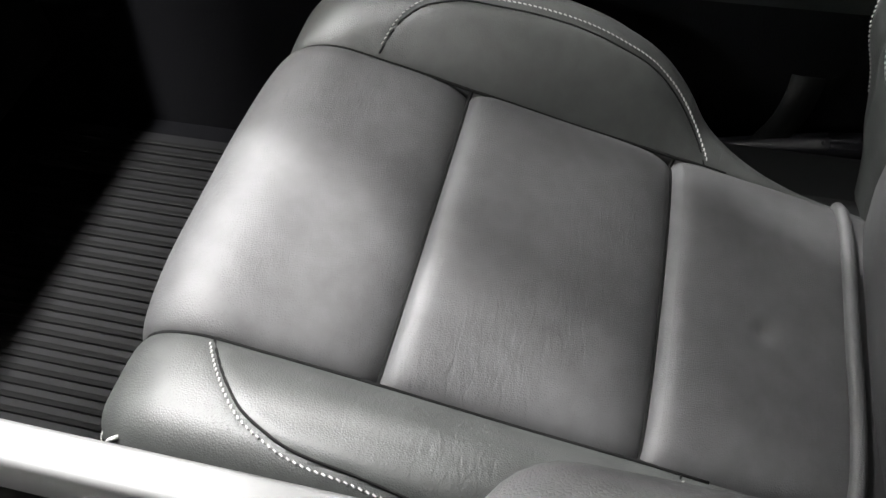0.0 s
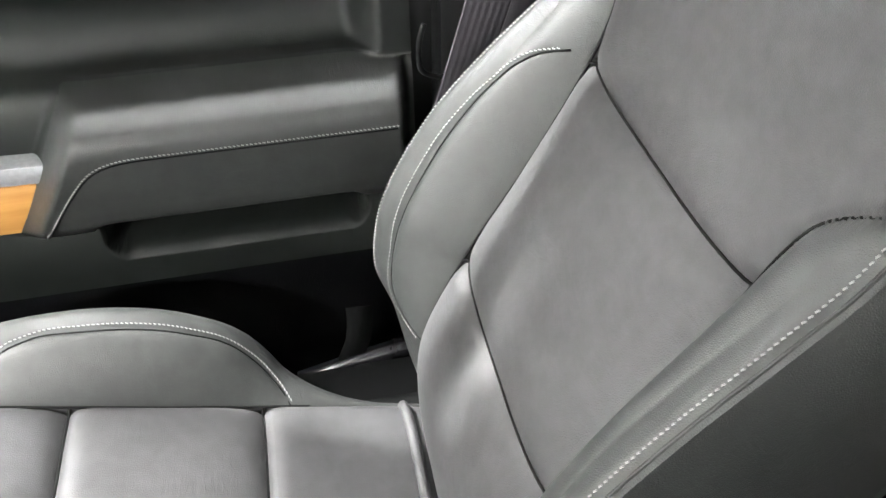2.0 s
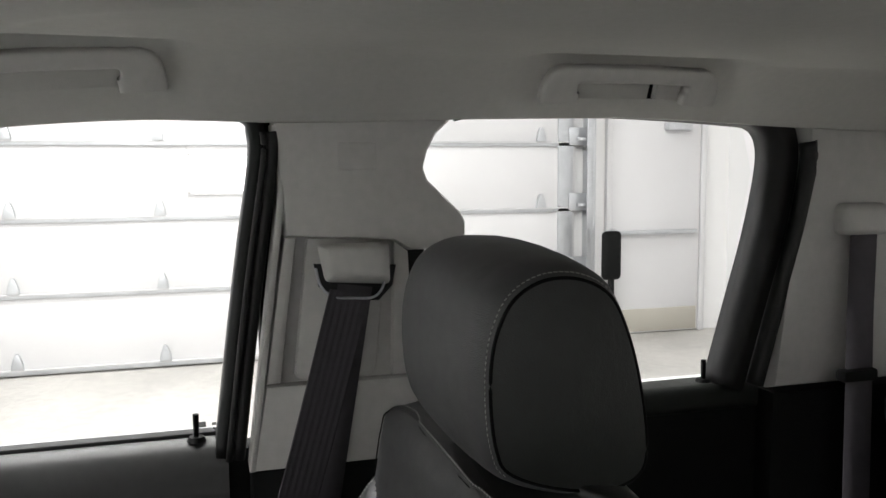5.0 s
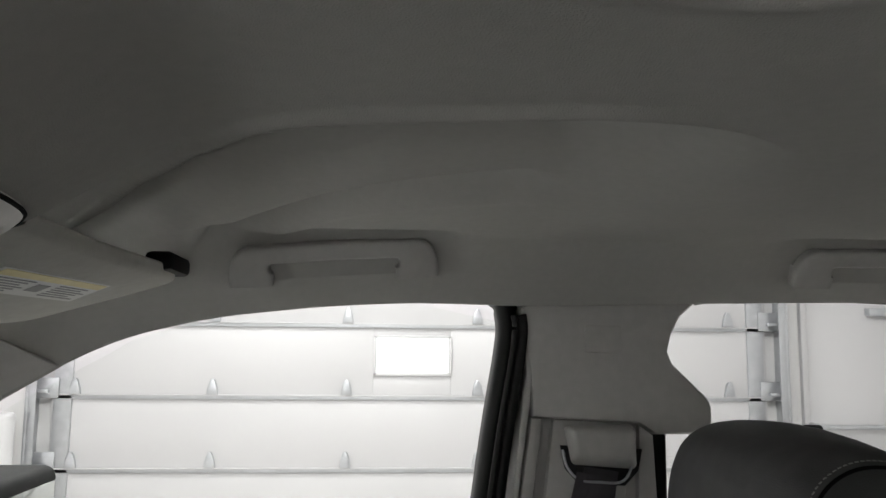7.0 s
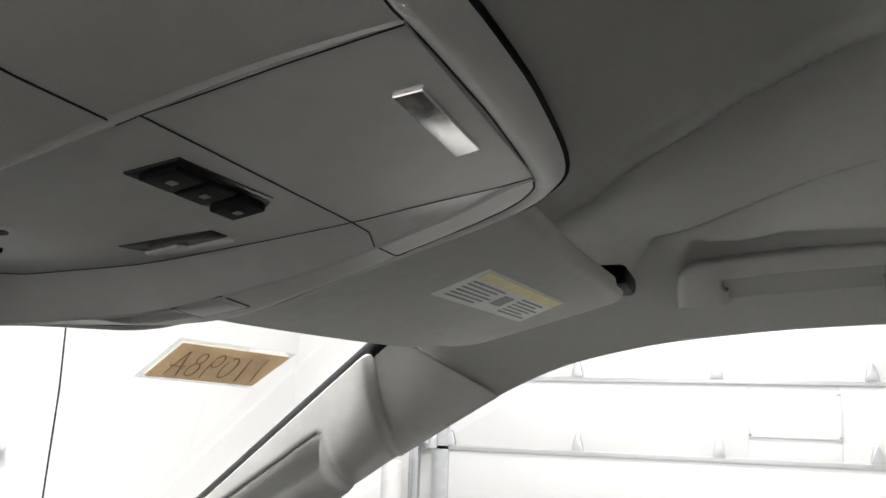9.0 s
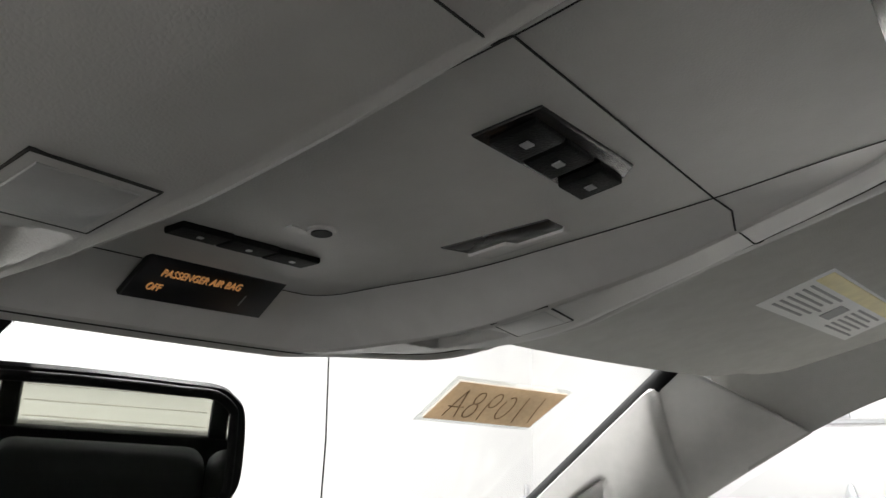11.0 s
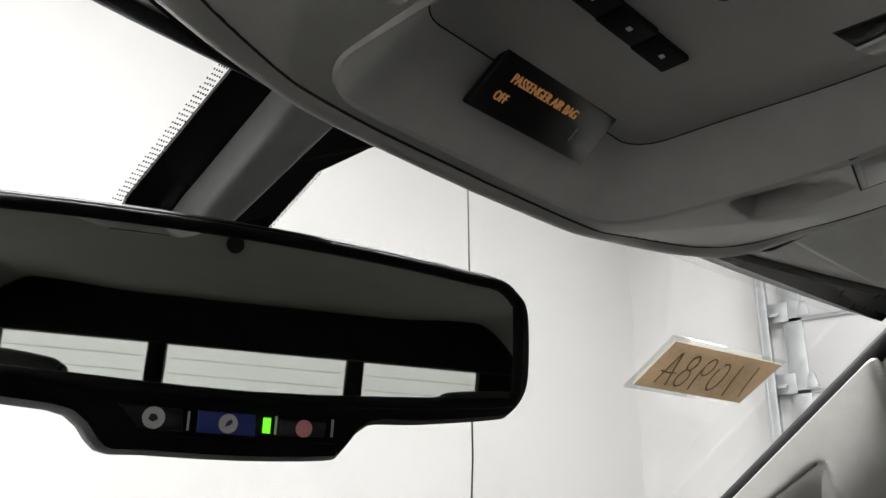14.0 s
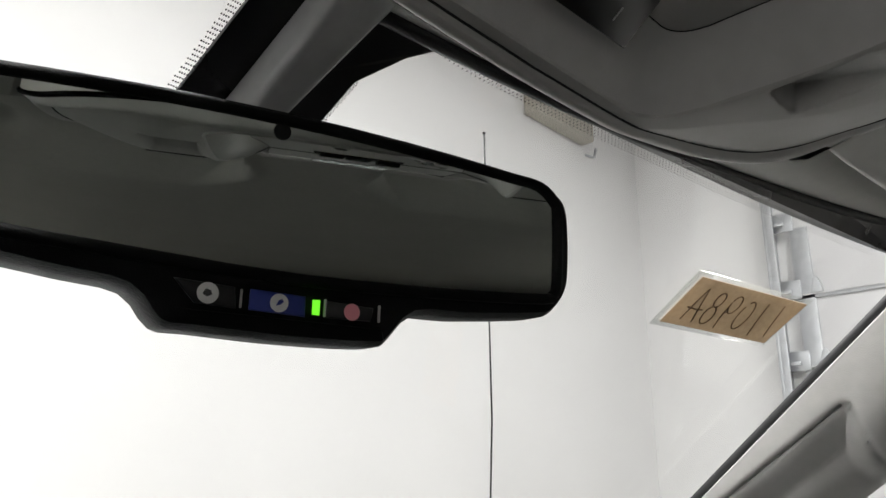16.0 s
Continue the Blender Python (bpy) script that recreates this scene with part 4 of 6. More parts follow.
part("lap_anchor", v, f, GLOSS_BLACK, belt, "glossy black anchor cover")

# front door
DOOR_P = catmull([(0.872, 1.352, 0), (0.858, 1.360, 0), (0.842, 1.360, 0), (0.828, 1.352, 0), (0.819, 1.335, 0), (0.815, 1.305, 0), (0.814, 1.288, 0), (0.822, 1.280, 0), (0.836, 1.274, 0), (0.868, 1.256, 0), (0.893, 1.225, 0), (0.896, 1.19, 0), (0.880, 1.162, 0),
                  (0.842, 1.150, 0), (0.830, 1.125, 0), (0.829, 1.09, 0), (0.828, 1.05, 0), (0.822, 1.01, 0), (0.812, 0.985, 0), (0.806, 0.95, 0), (0.806, 0.90, 0), (0.812, 0.84, 0), (0.815, 0.76, 0), (0.815, 0.50, 0)], 12)
ARM_X = smooth_table([(0.975, 0.806), (0.985, 0.785), (1.0, 0.770), (1.03, 0.760), (1.06, 0.755), (1.09, 0.751), (1.11, 0.750), (1.125, 0.755), (1.138, 0.770), (1.147, 0.80), (1.152, 0.840), (1.158, 0.858)])


def door_pt(y, i):
    p = DOOR_P[i]
    x, z = p[0], p[1]
    if 0.975 < z < 1.158:
        ye = 0.28 + (1.15 - z) * 0.55
        a = ease(ye + 0.022, ye - 0.022, y) * ease(-0.112, -0.09, y)
        x += (min(ARM_X(z), x) - x) * a
    # the long pocket under the armrest
    cy, cz, hy, hz = 0.122, 0.963, 0.168, 0.040
    r = 0.03
    qy, qz = abs(y - cy) - (hy - r), abs(z - cz) - (hz - r * 0.9)
    sd = math.hypot(max(qy, 0), max(qz, 0)) + min(max(qy, qz), 0) - r
    x += 0.068 * ease(0.002, -0.006, sd)
    # hollow behind the armrest rises towards the rear edge
    if 1.150 <= z <= 1.28:
        x -= max(0, x - 0.832) * ease(-0.040, -0.085, y)
    return Vector((x, y, z))


front_door = thing("front_door", (0.84, 0.4, 0.60), "charcoal door panel with armrest, pocket and wood inlay", "car door")
ys = [float(v) for v in np.concatenate([np.linspace(-0.118, 0.42, 190), np.linspace(0.43, 1.05, 40)])]
ids = list(range(len(DOOR_P)))


def d_region(y, i):
    z = DOOR_P[int(min(i, len(DOOR_P) - 1))][1]
    if z > 1.284:
        return "cap"
    # pocket inside: black material in place of the recess's own shade
    if abs(y - 0.122) < 0.158 and abs(z - 0.963) < 0.033:
        return "pocket"
    if 0.985 < z < 1.155 and y < 0.29 + (1.15 - z) * 0.55:
        return "arm"
    # below 0.872 the panel is blackened, standing for shade between seat and door
    return "panel" if z > 0.872 else "lower"


split_grid(lambda y, i: door_pt(y, int(i)), ys, ids, d_region, {"cap": ("window_ledge", LEDGE, ""), "arm": ("armrest", LEATHER_ARM, "stitched vinyl armrest"), "panel": ("door_panel", DARK_DOOR, ""), "pocket": ("door_pocket", RUBBER, "door pocket with its inner shade painted black"), "lower": ("shaded_lower_panel", CARPET, "lower door panel blackened for the shade beside the seat")}, front_door)
zi = {z: min(ids, key=lambda i: abs(DOOR_P[i][1] - z)) for z in (1.284, 1.105)}
tube("ledge_groove", [door_pt(y, zi[1.284]) + Vector((-0.0006, 0, 0)) for y in np.linspace(-0.117, 1.0, 60)], 0.0014, SEAM, front_door)


def arm_at(y, z):
    ye = 0.28 + (1.15 - z) * 0.55
    x = 0.829 + (ARM_X(z) - 0.829) * ease(ye + 0.022, ye - 0.022, y) * ease(-0.112, -0.09, y)
    return Vector((x - 0.0012, y, z))


line = [arm_at(y, 1.106) for y in np.linspace(-0.086, 0.20, 50)] + [arm_at(y, z) for y, z in ((0.225, 1.105), (0.248, 1.100), (0.266, 1.090), (0.281, 1.075), (0.300, 1.052), (0.322, 1.022), (0.340, 0.998))]
line = catmull(line, 2)
stitching("stitching", line, (-1, 0, 0.4), front_door)
tube("arm_seam", [p + Vector((0.0005, 0, -0.004)) for p in line], 0.0010, SEAM, front_door)
yz_prism("silver_strip", [(0.312, 1.078), (0.330, 1.052), (0.98, 1.075), (0.98, 1.105)], 0.800, 0.835, STEEL, front_door, "brushed silver strip", bevel=0.006)
yz_prism("wood_inlay", [(0.332, 1.049), (0.366, 0.980), (0.98, 0.99), (0.98, 1.072)], 0.806, 0.835, WOOD, front_door, "golden wood inlay", bevel=0.004)
bm = bmesh.new()
bmesh.ops.create_cone(bm, cap_ends=True, segments=20, radius1=0.013, radius2=0.010, depth=0.006, matrix=Matrix.Translation((0.842, -0.077, 1.363)))
part_bm("lock_grommet", bm, DARK, front_door, smooth=True)
bm = bmesh.new()
bmesh.ops.create_cone(bm, cap_ends=True, segments=16, radius1=0.0036, radius2=0.0042, depth=0.034, matrix=Matrix.Translation((0.842, -0.077, 1.38)))
part_bm("lock_knob", bm, DARK, front_door, smooth=True)
yz_prism("outer_skin", [(-0.13, 0.45), (1.05, 0.45), (1.05, 1.355), (-0.13, 1.355)], 0.905, 0.92, SILVER, front_door)
box("ledge_seal", (0.858, -0.115, 1.350), (0.882, 1.05, 1.366), RUBBER, front_door, bevel=0.004)
# window channel: rubber frame round the opening
ring = catmull([(0.83, -0.112, 1.345), (0.83, -0.132, 1.50), (0.825, -0.150, 1.63), (0.815, -0.166, 1.735), (0.815, -0.166, 1.775), (0.82, -0.155, 1.800), (0.83, -0.10, 1.822), (0.835, -0.014, 1.830), (0.835, 0.132, 1.822), (0.835, 0.246, 1.805), (0.835, 0.343, 1.778), (0.835, 0.423, 1.742), (0.837, 0.50, 1.700), (0.84, 0.66, 1.598), (0.845, 0.80, 1.497), (0.85, 0.95, 1.385)], 6)
v, f = sweep(ring, [(-0.010, -0.03), (0.010, -0.03), (0.012, 0.02), (0.004, 0.028), (-0.010, 0.02)], up=(1, 0, 0))
part("window_channel", v, f, RUBBER, front_door, "black rubber window channel")
side = [p for p in ring if p[2] < 1.775 and p[1] < -0.10]
v, f = sweep([(p[0] - 0.035, p[1] - 0.017 - 0.004 * (1.75 - p[2]), p[2]) for p in side], circle(0.0085, 8, 1.2), up=(1, 0, 0))
part("door_seal", v, f, RUBBER, front_door, "black rubber bulb seal")
tube("seal_bead", [(p[0] - 0.042, p[1] - 0.006, p[2]) for p in side], 0.0045, RUBBER, front_door)
gl = yz_prism("window_pane", [(-0.115, 1.34), (-0.15, 1.62), (-0.16, 1.77), (-0.014, 1.80), (0.246, 1.77), (0.343, 1.74), (0.50, 1.65), (0.80, 1.44), (0.95, 1.33)], 0.862, 0.866, GLASS, front_door, "clear side glass", bevel=0)
gl.visible_shadow = False
for y, z, w, h in ((-0.090, 1.372, 0.012, 0.008), (-0.104, 1.374, 0.006, 0.004), (-0.104, 1.368, 0.005, 0.003)):
    box("etched_mark", (0.8605, y, z), (0.8615, y + w, z + h), LENS, front_door, bevel=0)

# rear door
rear_door = thing("rear_door", (0.84, -0.7, 0.60), "dark rear door panel with black window frame", "car door")
box("door_panel", (0.80, -1.02, 0.60), (0.88, -0.36, 1.376), DARK, rear_door, bevel=0.02, seg=4)
box("window_ledge", (0.795, -0.95, 1.34), (0.86, -0.34, 1.386), DARK_DOOR, rear_door, bevel=0.015, seg=4)
ring = catmull([(0.815, -0.868, 1.385), (0.815, -0.90, 1.50), (0.81, -0.930, 1.62), (0.808, -0.948, 1.72), (0.806, -0.945, 1.765), (0.805, -0.925, 1.790), (0.805, -0.88, 1.797), (0.805, -0.70, 1.806), (0.805, -0.50, 1.806), (0.805, -0.44, 1.80)], 6)
v, f = sweep(ring, [(-0.040, -0.025), (0.002, -0.025), (0.006, 0.02), (-0.02, 0.03), (-0.045, 0.02)], up=(1, 0, 0))
part("window_channel", v, f, RUBBER, rear_door, "black rubber window channel")
tube("door_seal", [(p[0] - 0.03, p[1] - 0.055, p[2]) for p in ring if p[2] < 1.77 and p[1] < -0.8], 0.014, RUBBER, rear_door)
bm = bmesh.new()
bmesh.ops.create_cone(bm, cap_ends=True, segments=20, radius1=0.013, radius2=0.010, depth=0.006, matrix=Matrix.Translation((0.822, -0.855, 1.388)))
part_bm("lock_grommet", bm, DARK, rear_door, smooth=True)
bm = bmesh.new()
bmesh.ops.create_cone(bm, cap_ends=True, segments=16, radius1=0.0036, radius2=0.0042, depth=0.034, matrix=Matrix.Translation((0.822, -0.855, 1.404)))
part_bm("lock_knob", bm, DARK, rear_door, smooth=True)
gl = yz_prism("window_pane", [(-0.36, 1.36), (-0.36, 1.80), (-0.93, 1.80), (-0.95, 1.72), (-0.88, 1.36)], 0.846, 0.850, GLASS, rear_door, "clear side glass", bevel=0)
gl.visible_shadow = False
yz_prism("outer_skin", [(-1.05, 0.45), (-0.34, 0.45), (-0.34, 1.376), (-1.05, 1.376)], 0.885, 0.90, SILVER, rear_door)

# rear pillar with its belt
cp = tagged(new("pillar_trim"), "light grey moulded rear pillar cover", "pillar trim", kind="structure")
cp.location = (0.79, -1.15, 1.38)
yz_prism("pillar_cover", [(-0.945, 1.378), (-0.972, 1.60), (-0.995, 1.72), (-1.00, 1.83), (-1.40, 1.83), (-1.40, 1.378)], 0.765, 0.86, GREY_TRIM, cp, bevel=0.02)
yz_prism("lower_dark_cover", [(-0.94, 1.376), (-0.93, 0.56), (-1.42, 0.56), (-1.42, 1.376)], 0.76, 0.86, DARK, cp, bevel=0.01)
rb = thing("rear_seat_belt", (0.74, -1.06, 1.2), "dark grey rear seat belt on the rear pillar", "seat belt")
path = [((0.745, -1.085, 1.635), (0, 1, 0.1), (-1, 0, 0)), ((0.735, -1.075, 1.50), (0, 1, 0.05), (-1, 0, 0)), ((0.715, -1.06, 1.36), (0, 1, 0), (-1, 0, 0)), ((0.70, -1.05, 1.15), (0, 1, 0), (-1, 0, 0))]
ribbon("webbing", path, 0.05, BELT, rb)
box("guide_cover", (0.735, -1.13, 1.62), (0.775, -1.045, 1.67), GREY_TRIM, rb, bevel=0.012, seg=3)
box("buckle", (0.712, -1.095, 1.395), (0.735, -1.03, 1.415), DARK, rb, bevel=0.006)


# ---- overhead things ----
def frame_at(origin, ex, ey):
    """A pose whose local x, y lie along ex and (nearly) ey."""
    ex = Vector(ex).normalized()
    ez = ex.cross(Vector(ey)).normalized()
    ey = ez.cross(ex)
    m = Matrix((ex, ey, ez)).transposed().to_4x4()
    return Matrix.Translation(origin) @ m


def writing(name, text, size, m, material, parent, label="", depth=0.0003, squeeze=1.0):
    cu = bpy.data.curves.new(name, "FONT")
    cu.body, cu.size, cu.extrude, cu.align_x, cu.align_y = text, size, depth, "CENTER", "CENTER"
    tmp = bpy.data.objects.new(name, cu)
    scene.collection.objects.link(tmp)
    bpy.context.view_layer.update()
    me = bpy.data.meshes.new_from_object(tmp)
    bpy.data.objects.remove(tmp)
    me.transform(m @ Matrix.Diagonal((squeeze, 1, 1, 1)))
    me.materials.clear()
    me.materials.append(material)
    return tagged(under(new(name, me), parent), label)


def grab_handle(y0, y1, z0, slope, hook):
    h = thing("grab_handle", (0.70, (y0 + y1) / 2, z0), "light grey folding grab handle over the door" + (" with coat hook" if hook else ""), "grab handle", "grab handles on the headliner")
    n = y1 - y0
    m = frame_at((0.701, y0, z0 - 0.004), (0, 1, -slope), (-0.44, 0, 0.90))
    # a bar bent into two feet, thicker in its middle and rounded all over
    verts, faces = [], []
    path = catmull([(0.026, 0.001, 0), (0.0265, 0.012, 0), (0.030, 0.026, 0), (0.046, 0.0375, 0), (0.080, 0.0390, 0), (n / 2, 0.0400, 0), (n - 0.080, 0.0390, 0), (n - 0.046, 0.0375, 0), (n - 0.030, 0.026, 0), (n - 0.0265, 0.012, 0), (n - 0.026, 0.001, 0)], 7)
    k = 20
    for i, p in enumerate(path):
        a, b = path[max(0, i - 1)], path[min(len(path) - 1, i + 1)]
        t = (b - a).normalized()
        side = Vector((-t.y, t.x, 0))
        foot = ease(0.048, 0.028, min(p.x, n - p.x))
        wide, deep = 0.0110 + 0.0150 * foot, 0.0100
        for q in range(k):
            c, d = math.cos(2 * math.pi * q / k), math.sin(2 * math.pi * q / k)
            sq = lambda v: math.copysign(abs(v) ** 0.45, v)
            verts.append(m @ (p + side * (sq(c) * wide) + Vector((0, 0, -0.0145 + sq(d) * deep))))
    for i in range(len(path) - 1):
        for q in range(k):
            o = i * k
            faces.append((o + q, o + (q + 1) % k, o + k + (q + 1) % k, o + k + q))
    faces += [tuple(range(k))[::-1], tuple((len(path) - 1) * k + q for q in range(k))]
    part("grip", verts, faces, GREY_TRIM, h).data.set_sharp_from_angle(angle=radians(60))
    prism("backing", [(0.048, 0.001), (n - 0.048, 0.001), (n - 0.048, 0.030), (0.048, 0.030)], -0.006, m, HEADLINER, h, bevel=0.003)
    for x in (0.003, n - 0.049):
        prism("foot_base", [(x, 0.0), (x + 0.046, 0.0), (x + 0.046, 0.026), (x, 0.026)], -0.008, m, GREY_TRIM, h, bevel=0.002)
    if hook:
        prism("coat_hook", [(0.075, 0.006), (0.092, 0.006), (0.094, 0.036), (0.073, 0.036)], -0.018, m, GREY_TRIM, h, bevel=0.004)
        prism("hook_slot", [(0.070, 0.004), (0.097, 0.004), (0.098, 0.038), (0.069, 0.038)], -0.0075, m, SEAM, h, bevel=0.001)
    return h


grab_handle(-0.064, 0.188, 1.829, 0.072, False)
grab_handle(-0.768, -0.512, 1.822, 0.0, True)

# sun visor
visor = thing("sun_visor", (0.45, 0.30, 1.79), "grey cloth sun visor folded up, with warning label", "sun visor")
VIS = lambda x, y: 1.803 - 0.005 * (x - 0.25) / 0.385 - (y - 0.25) * 0.285
outline = catmull([(0.24, 0.262, 0), (0.25, 0.250, 0), (0.40, 0.247, 0), (0.56, 0.238, 0), (0.615, 0.236, 0), (0.634, 0.242, 0), (0.642, 0.258, 0), (0.646, 0.33, 0), (0.646, 0.385, 0), (0.640, 0.402, 0), (0.615, 0.418, 0), (0.58, 0.426, 0), (0.54, 0.444, 0), (0.40, 0.460, 0), (0.25, 0.470, 0), (0.24, 0.46, 0)], 4, closed=True)
bm = bmesh.new()
lo = [bm.verts.new((p[0], p[1], VIS(p[0], p[1]))) for p in outline]
hi = [bm.verts.new((p[0], p[1], VIS(p[0], p[1]) + 0.016)) for p in outline]
bm.faces.new(lo), bm.faces.new(hi)
for i in range(len(lo)):
    bm.faces.new((lo[i], lo[(i + 1) % len(lo)], hi[(i + 1) % len(lo)], hi[i]))
bmesh.ops.recalc_face_normals(bm, faces=bm.faces)
bmesh.ops.bevel(bm, geom=[e for e in bm.edges if len(set(v in lo for v in e.verts)) == 1], offset=0.005, segments=3, affect="EDGES", profile=0.5)
vis_body = part_bm("visor_pad", bm, VISOR, visor, smooth=True)
# pivot enlarged into a dark block that stands for the shadowed gap
box("pivot_shade_block", (0.572, 0.227, 1.808), (0.655, 0.258, 1.829), DARK, visor, "dark block for the shaded gap at the pivot", bevel=0.006)
tube("visor_rod", [(0.63, 0.245, 1.812), (0.69, 0.245, 1.825)], 0.006, GREY_TRIM, visor)


def on_visor(u, v, d=0.0):
    """u, v: 0..1 over the label."""
    a, b = Vector((0.349, 0.299, 0)).lerp(Vector((0.553, 0.284, 0)), u), Vector((0.366, 0.351, 0)).lerp(Vector((0.582, 0.335, 0)), u)
    p = a.lerp(b, v)
    return Vector((p.x, p.y, VIS(p.x, p.y) - 0.0005 - d))


def label_bar(name, u0, u1, v0, v1, d, material, label=""):
    q = [on_visor(u0, v0, d), on_visor(u1, v0, d), on_visor(u1, v1, d), on_visor(u0, v1, d)]
    return part(name, q + [p + Vector((0, 0, 0.0004)) for p in q], [(0, 1, 2, 3), (7, 6, 5, 4), (0, 4, 5, 1), (1, 5, 6, 2), (2, 6, 7, 3), (3, 7, 4, 0)], material, visor, label, smooth=False)


label_bar("warning_label", 0, 1, 0, 1, 0.0, PAPER, "white paper warning label")
label_bar("label_stripe", 0.03, 0.98, 0.04, 0.26, 0.0005, YELLOW, "yellow stripe")
label_bar("label_symbol", 0.45, 0.56, 0.42, 0.74, 0.0005, PRINT)
for k in range(6):
    v = 0.34 + 0.10 * k
    label_bar("text_bar", 0.06, 0.40 - 0.03 * (k % 3), v, v + 0.035, 0.0005, PRINT)
    label_bar("text_bar", 0.62, 0.95 - 0.04 * ((k + 1) % 3), v, v + 0.035, 0.0005, PRINT)

# overhead console
con = thing("overhead_console", (0.044, 0.36, 1.80), "grey plastic overhead console with map lamps, switches and airbag display", "overhead console")
# edges of the sunk tray: floor and foot of its wall, on either side
FLOOR_R = smooth_table([(0.205, 0.128), (0.225, 0.130), (0.266, 0.128), (0.30, 0.127), (0.337, 0.121), (0.374, 0.113), (0.411, 0.104), (0.44, 0.1), (0.48, 0.098)])
WALL_R = smooth_table([(0.21, 0.130), (0.226, 0.133), (0.259, 0.148), (0.298, 0.154), (0.325, 0.155), (0.349, 0.151), (0.376, 0.142), (0.40, 0.135), (0.43, 0.131), (0.47, 0.127), (0.52, 0.124)])
FLOOR_L = smooth_table([(0.205, -0.026), (0.25, -0.026), (0.30, -0.024), (0.34, -0.026), (0.38, -0.030), (0.42, -0.036), (0.48, -0.038)])
WALL_L = smooth_table([(0.21, -0.028), (0.25, -0.031), (0.30, -0.033), (0.346, -0.038), (0.38, -0.044), (0.41, -0.051), (0.44, -0.053), (0.52, -0.054)])


POCKETS = [(-0.0755, 0.441, 0.0165, 0.0235), (0.149, 0.436, 0.0150, 0.0225)]


def band_z(x, y, q, to_rim):
    """Height of the console's band beside the tray. q: 0 at the wall's foot, 1 at the rim; to_rim: metres to the rim."""
    z = KZ(y) - wall_h(y)
    rise = rim_rise(y)
    z += rise * max(0, (q - 0.42) / 0.58) ** 1.3
    if to_rim < 0.016:
        z -= 0.0035 * math.sin(math.pi * to_rim / 0.016)
    for px, py, hx, hy in POCKETS:
        z += 0.014 * ease(hx, hx - 0.0045, abs(x - px)) * ease(hy, hy - 0.0045, abs(y - py)) * (0.12 + 0.88 * (y - py + hy) / (2 * hy))
    return z


NS = 180  # steps along either side


def loop(right, left, front, r):
    """The tray's outline from its rear right corner round the front and back to the rear."""
    pts = [Vector((right(y), y, 0)) for y in np.linspace(0.2145, front - r, NS)]
    cx, lx = right(front) - r, left(front) + r
    pts += [Vector((cx + r * math.cos(a), front - r + r * math.sin(a), 0)) for a in np.linspace(0, math.pi / 2, 11)[1:]]
    pts += [Vector((cx + (lx - cx) * k / 20, front, 0)) for k in range(1, 20)]
    pts += [Vector((lx - r * math.sin(a), front - r + r * math.cos(a), 0)) for a in np.linspace(0, math.pi / 2, 11)[:-1]]
    pts += [Vector((left(y), y, 0)) for y in np.linspace(front - r, 0.2145, NS)]
    a, b = pts[-1], pts[0]
    return pts + [a.lerp(b, k / 12) for k in range(1, 12)]


IN, FOOT = loop(FLOOR_R, FLOOR_L, 0.480, 0.014), loop(WALL_R, WALL_L, 0.508, 0.024)


def rim_hit(p):
    """Where the line from the console's middle through p meets its rim."""
    d = (p - CC)
    best = None
    for a, b in zip(OUT, OUT[1:] + OUT[:1]):
        e = b - a
        den = d.x * e.y - d.y * e.x
        if abs(den) < 1e-12:
            continue
        w = a - CC
        t, u = (w.x * e.y - w.y * e.x) / den, (w.x * d.y - w.y * d.x) / den
        if t > 0 and -1e-6 <= u <= 1 + 1e-6:
            best = t if best is None else min(best, t)
    return CC + d * best


RIM = [rim_hit(p) for p in FOOT]
n = len(IN)
at_floor = [Vector((p.x, p.y, KZ(p.y))) for p in IN]
at_foot = [Vector((p.x, p.y, KZ(p.y) - wall_h(p.y))) for p in FOOT]
# floor of the tray: strips from side to side
m_ = NS + 10
fv, ff, cols = [], [], 12
for k in range(m_):
    a, b = at_floor[k], at_floor[m_ + 19 + (m_ - 1 - k)]
    for c in range(cols + 1):
        q = a.lerp(b, c / cols)
        fv.append(Vector((q.x, q.y, KZ(q.y))))
ff = [(k * (cols + 1) + c, k * (cols + 1) + c + 1, (k + 1) * (cols + 1) + c + 1, (k + 1) * (cols + 1) + c) for k in range(m_ - 1) for c in range(cols)]
part("tray_floor", fv, ff, CONSOLE, con)
# wall of the tray: a hollow curve with a small rounded lip at the foot
STEPS = [0, 0.03, 0.08, 0.2, 0.35, 0.5, 0.65, 0.8, 0.9, 0.96, 1.0]
wv, wf = [], []
for k in range(n):
    a, b = at_floor[k], at_foot[k]
    for q in STEPS:
        p = a.lerp(b, q)
        p.z += (0.10 * math.sin(math.pi * q)) * (a.z - b.z)
        wv.append(p)
c = len(STEPS)
wf = [(k * c + q, k * c + q + 1, ((k + 1) % n) * c + q + 1, ((k + 1) % n) * c + q) for k in range(n) for q in range(c - 1)]
# wall brighter than the floor: reflected light is in its base colour
part("tray_wall", wv, wf, CONSOLE_SHINY, con, "satin grey tray wall, lightened for reflected light")
# band between the wall's foot and the rim, then the rim's side
QS = [0, 0.01, 0.03] + [0.06 + 0.36 * k / 30 for k in range(30)] + [0.42, 0.43] + [0.45 + 0.33 * k / 10 for k in range(10)]
bv = []
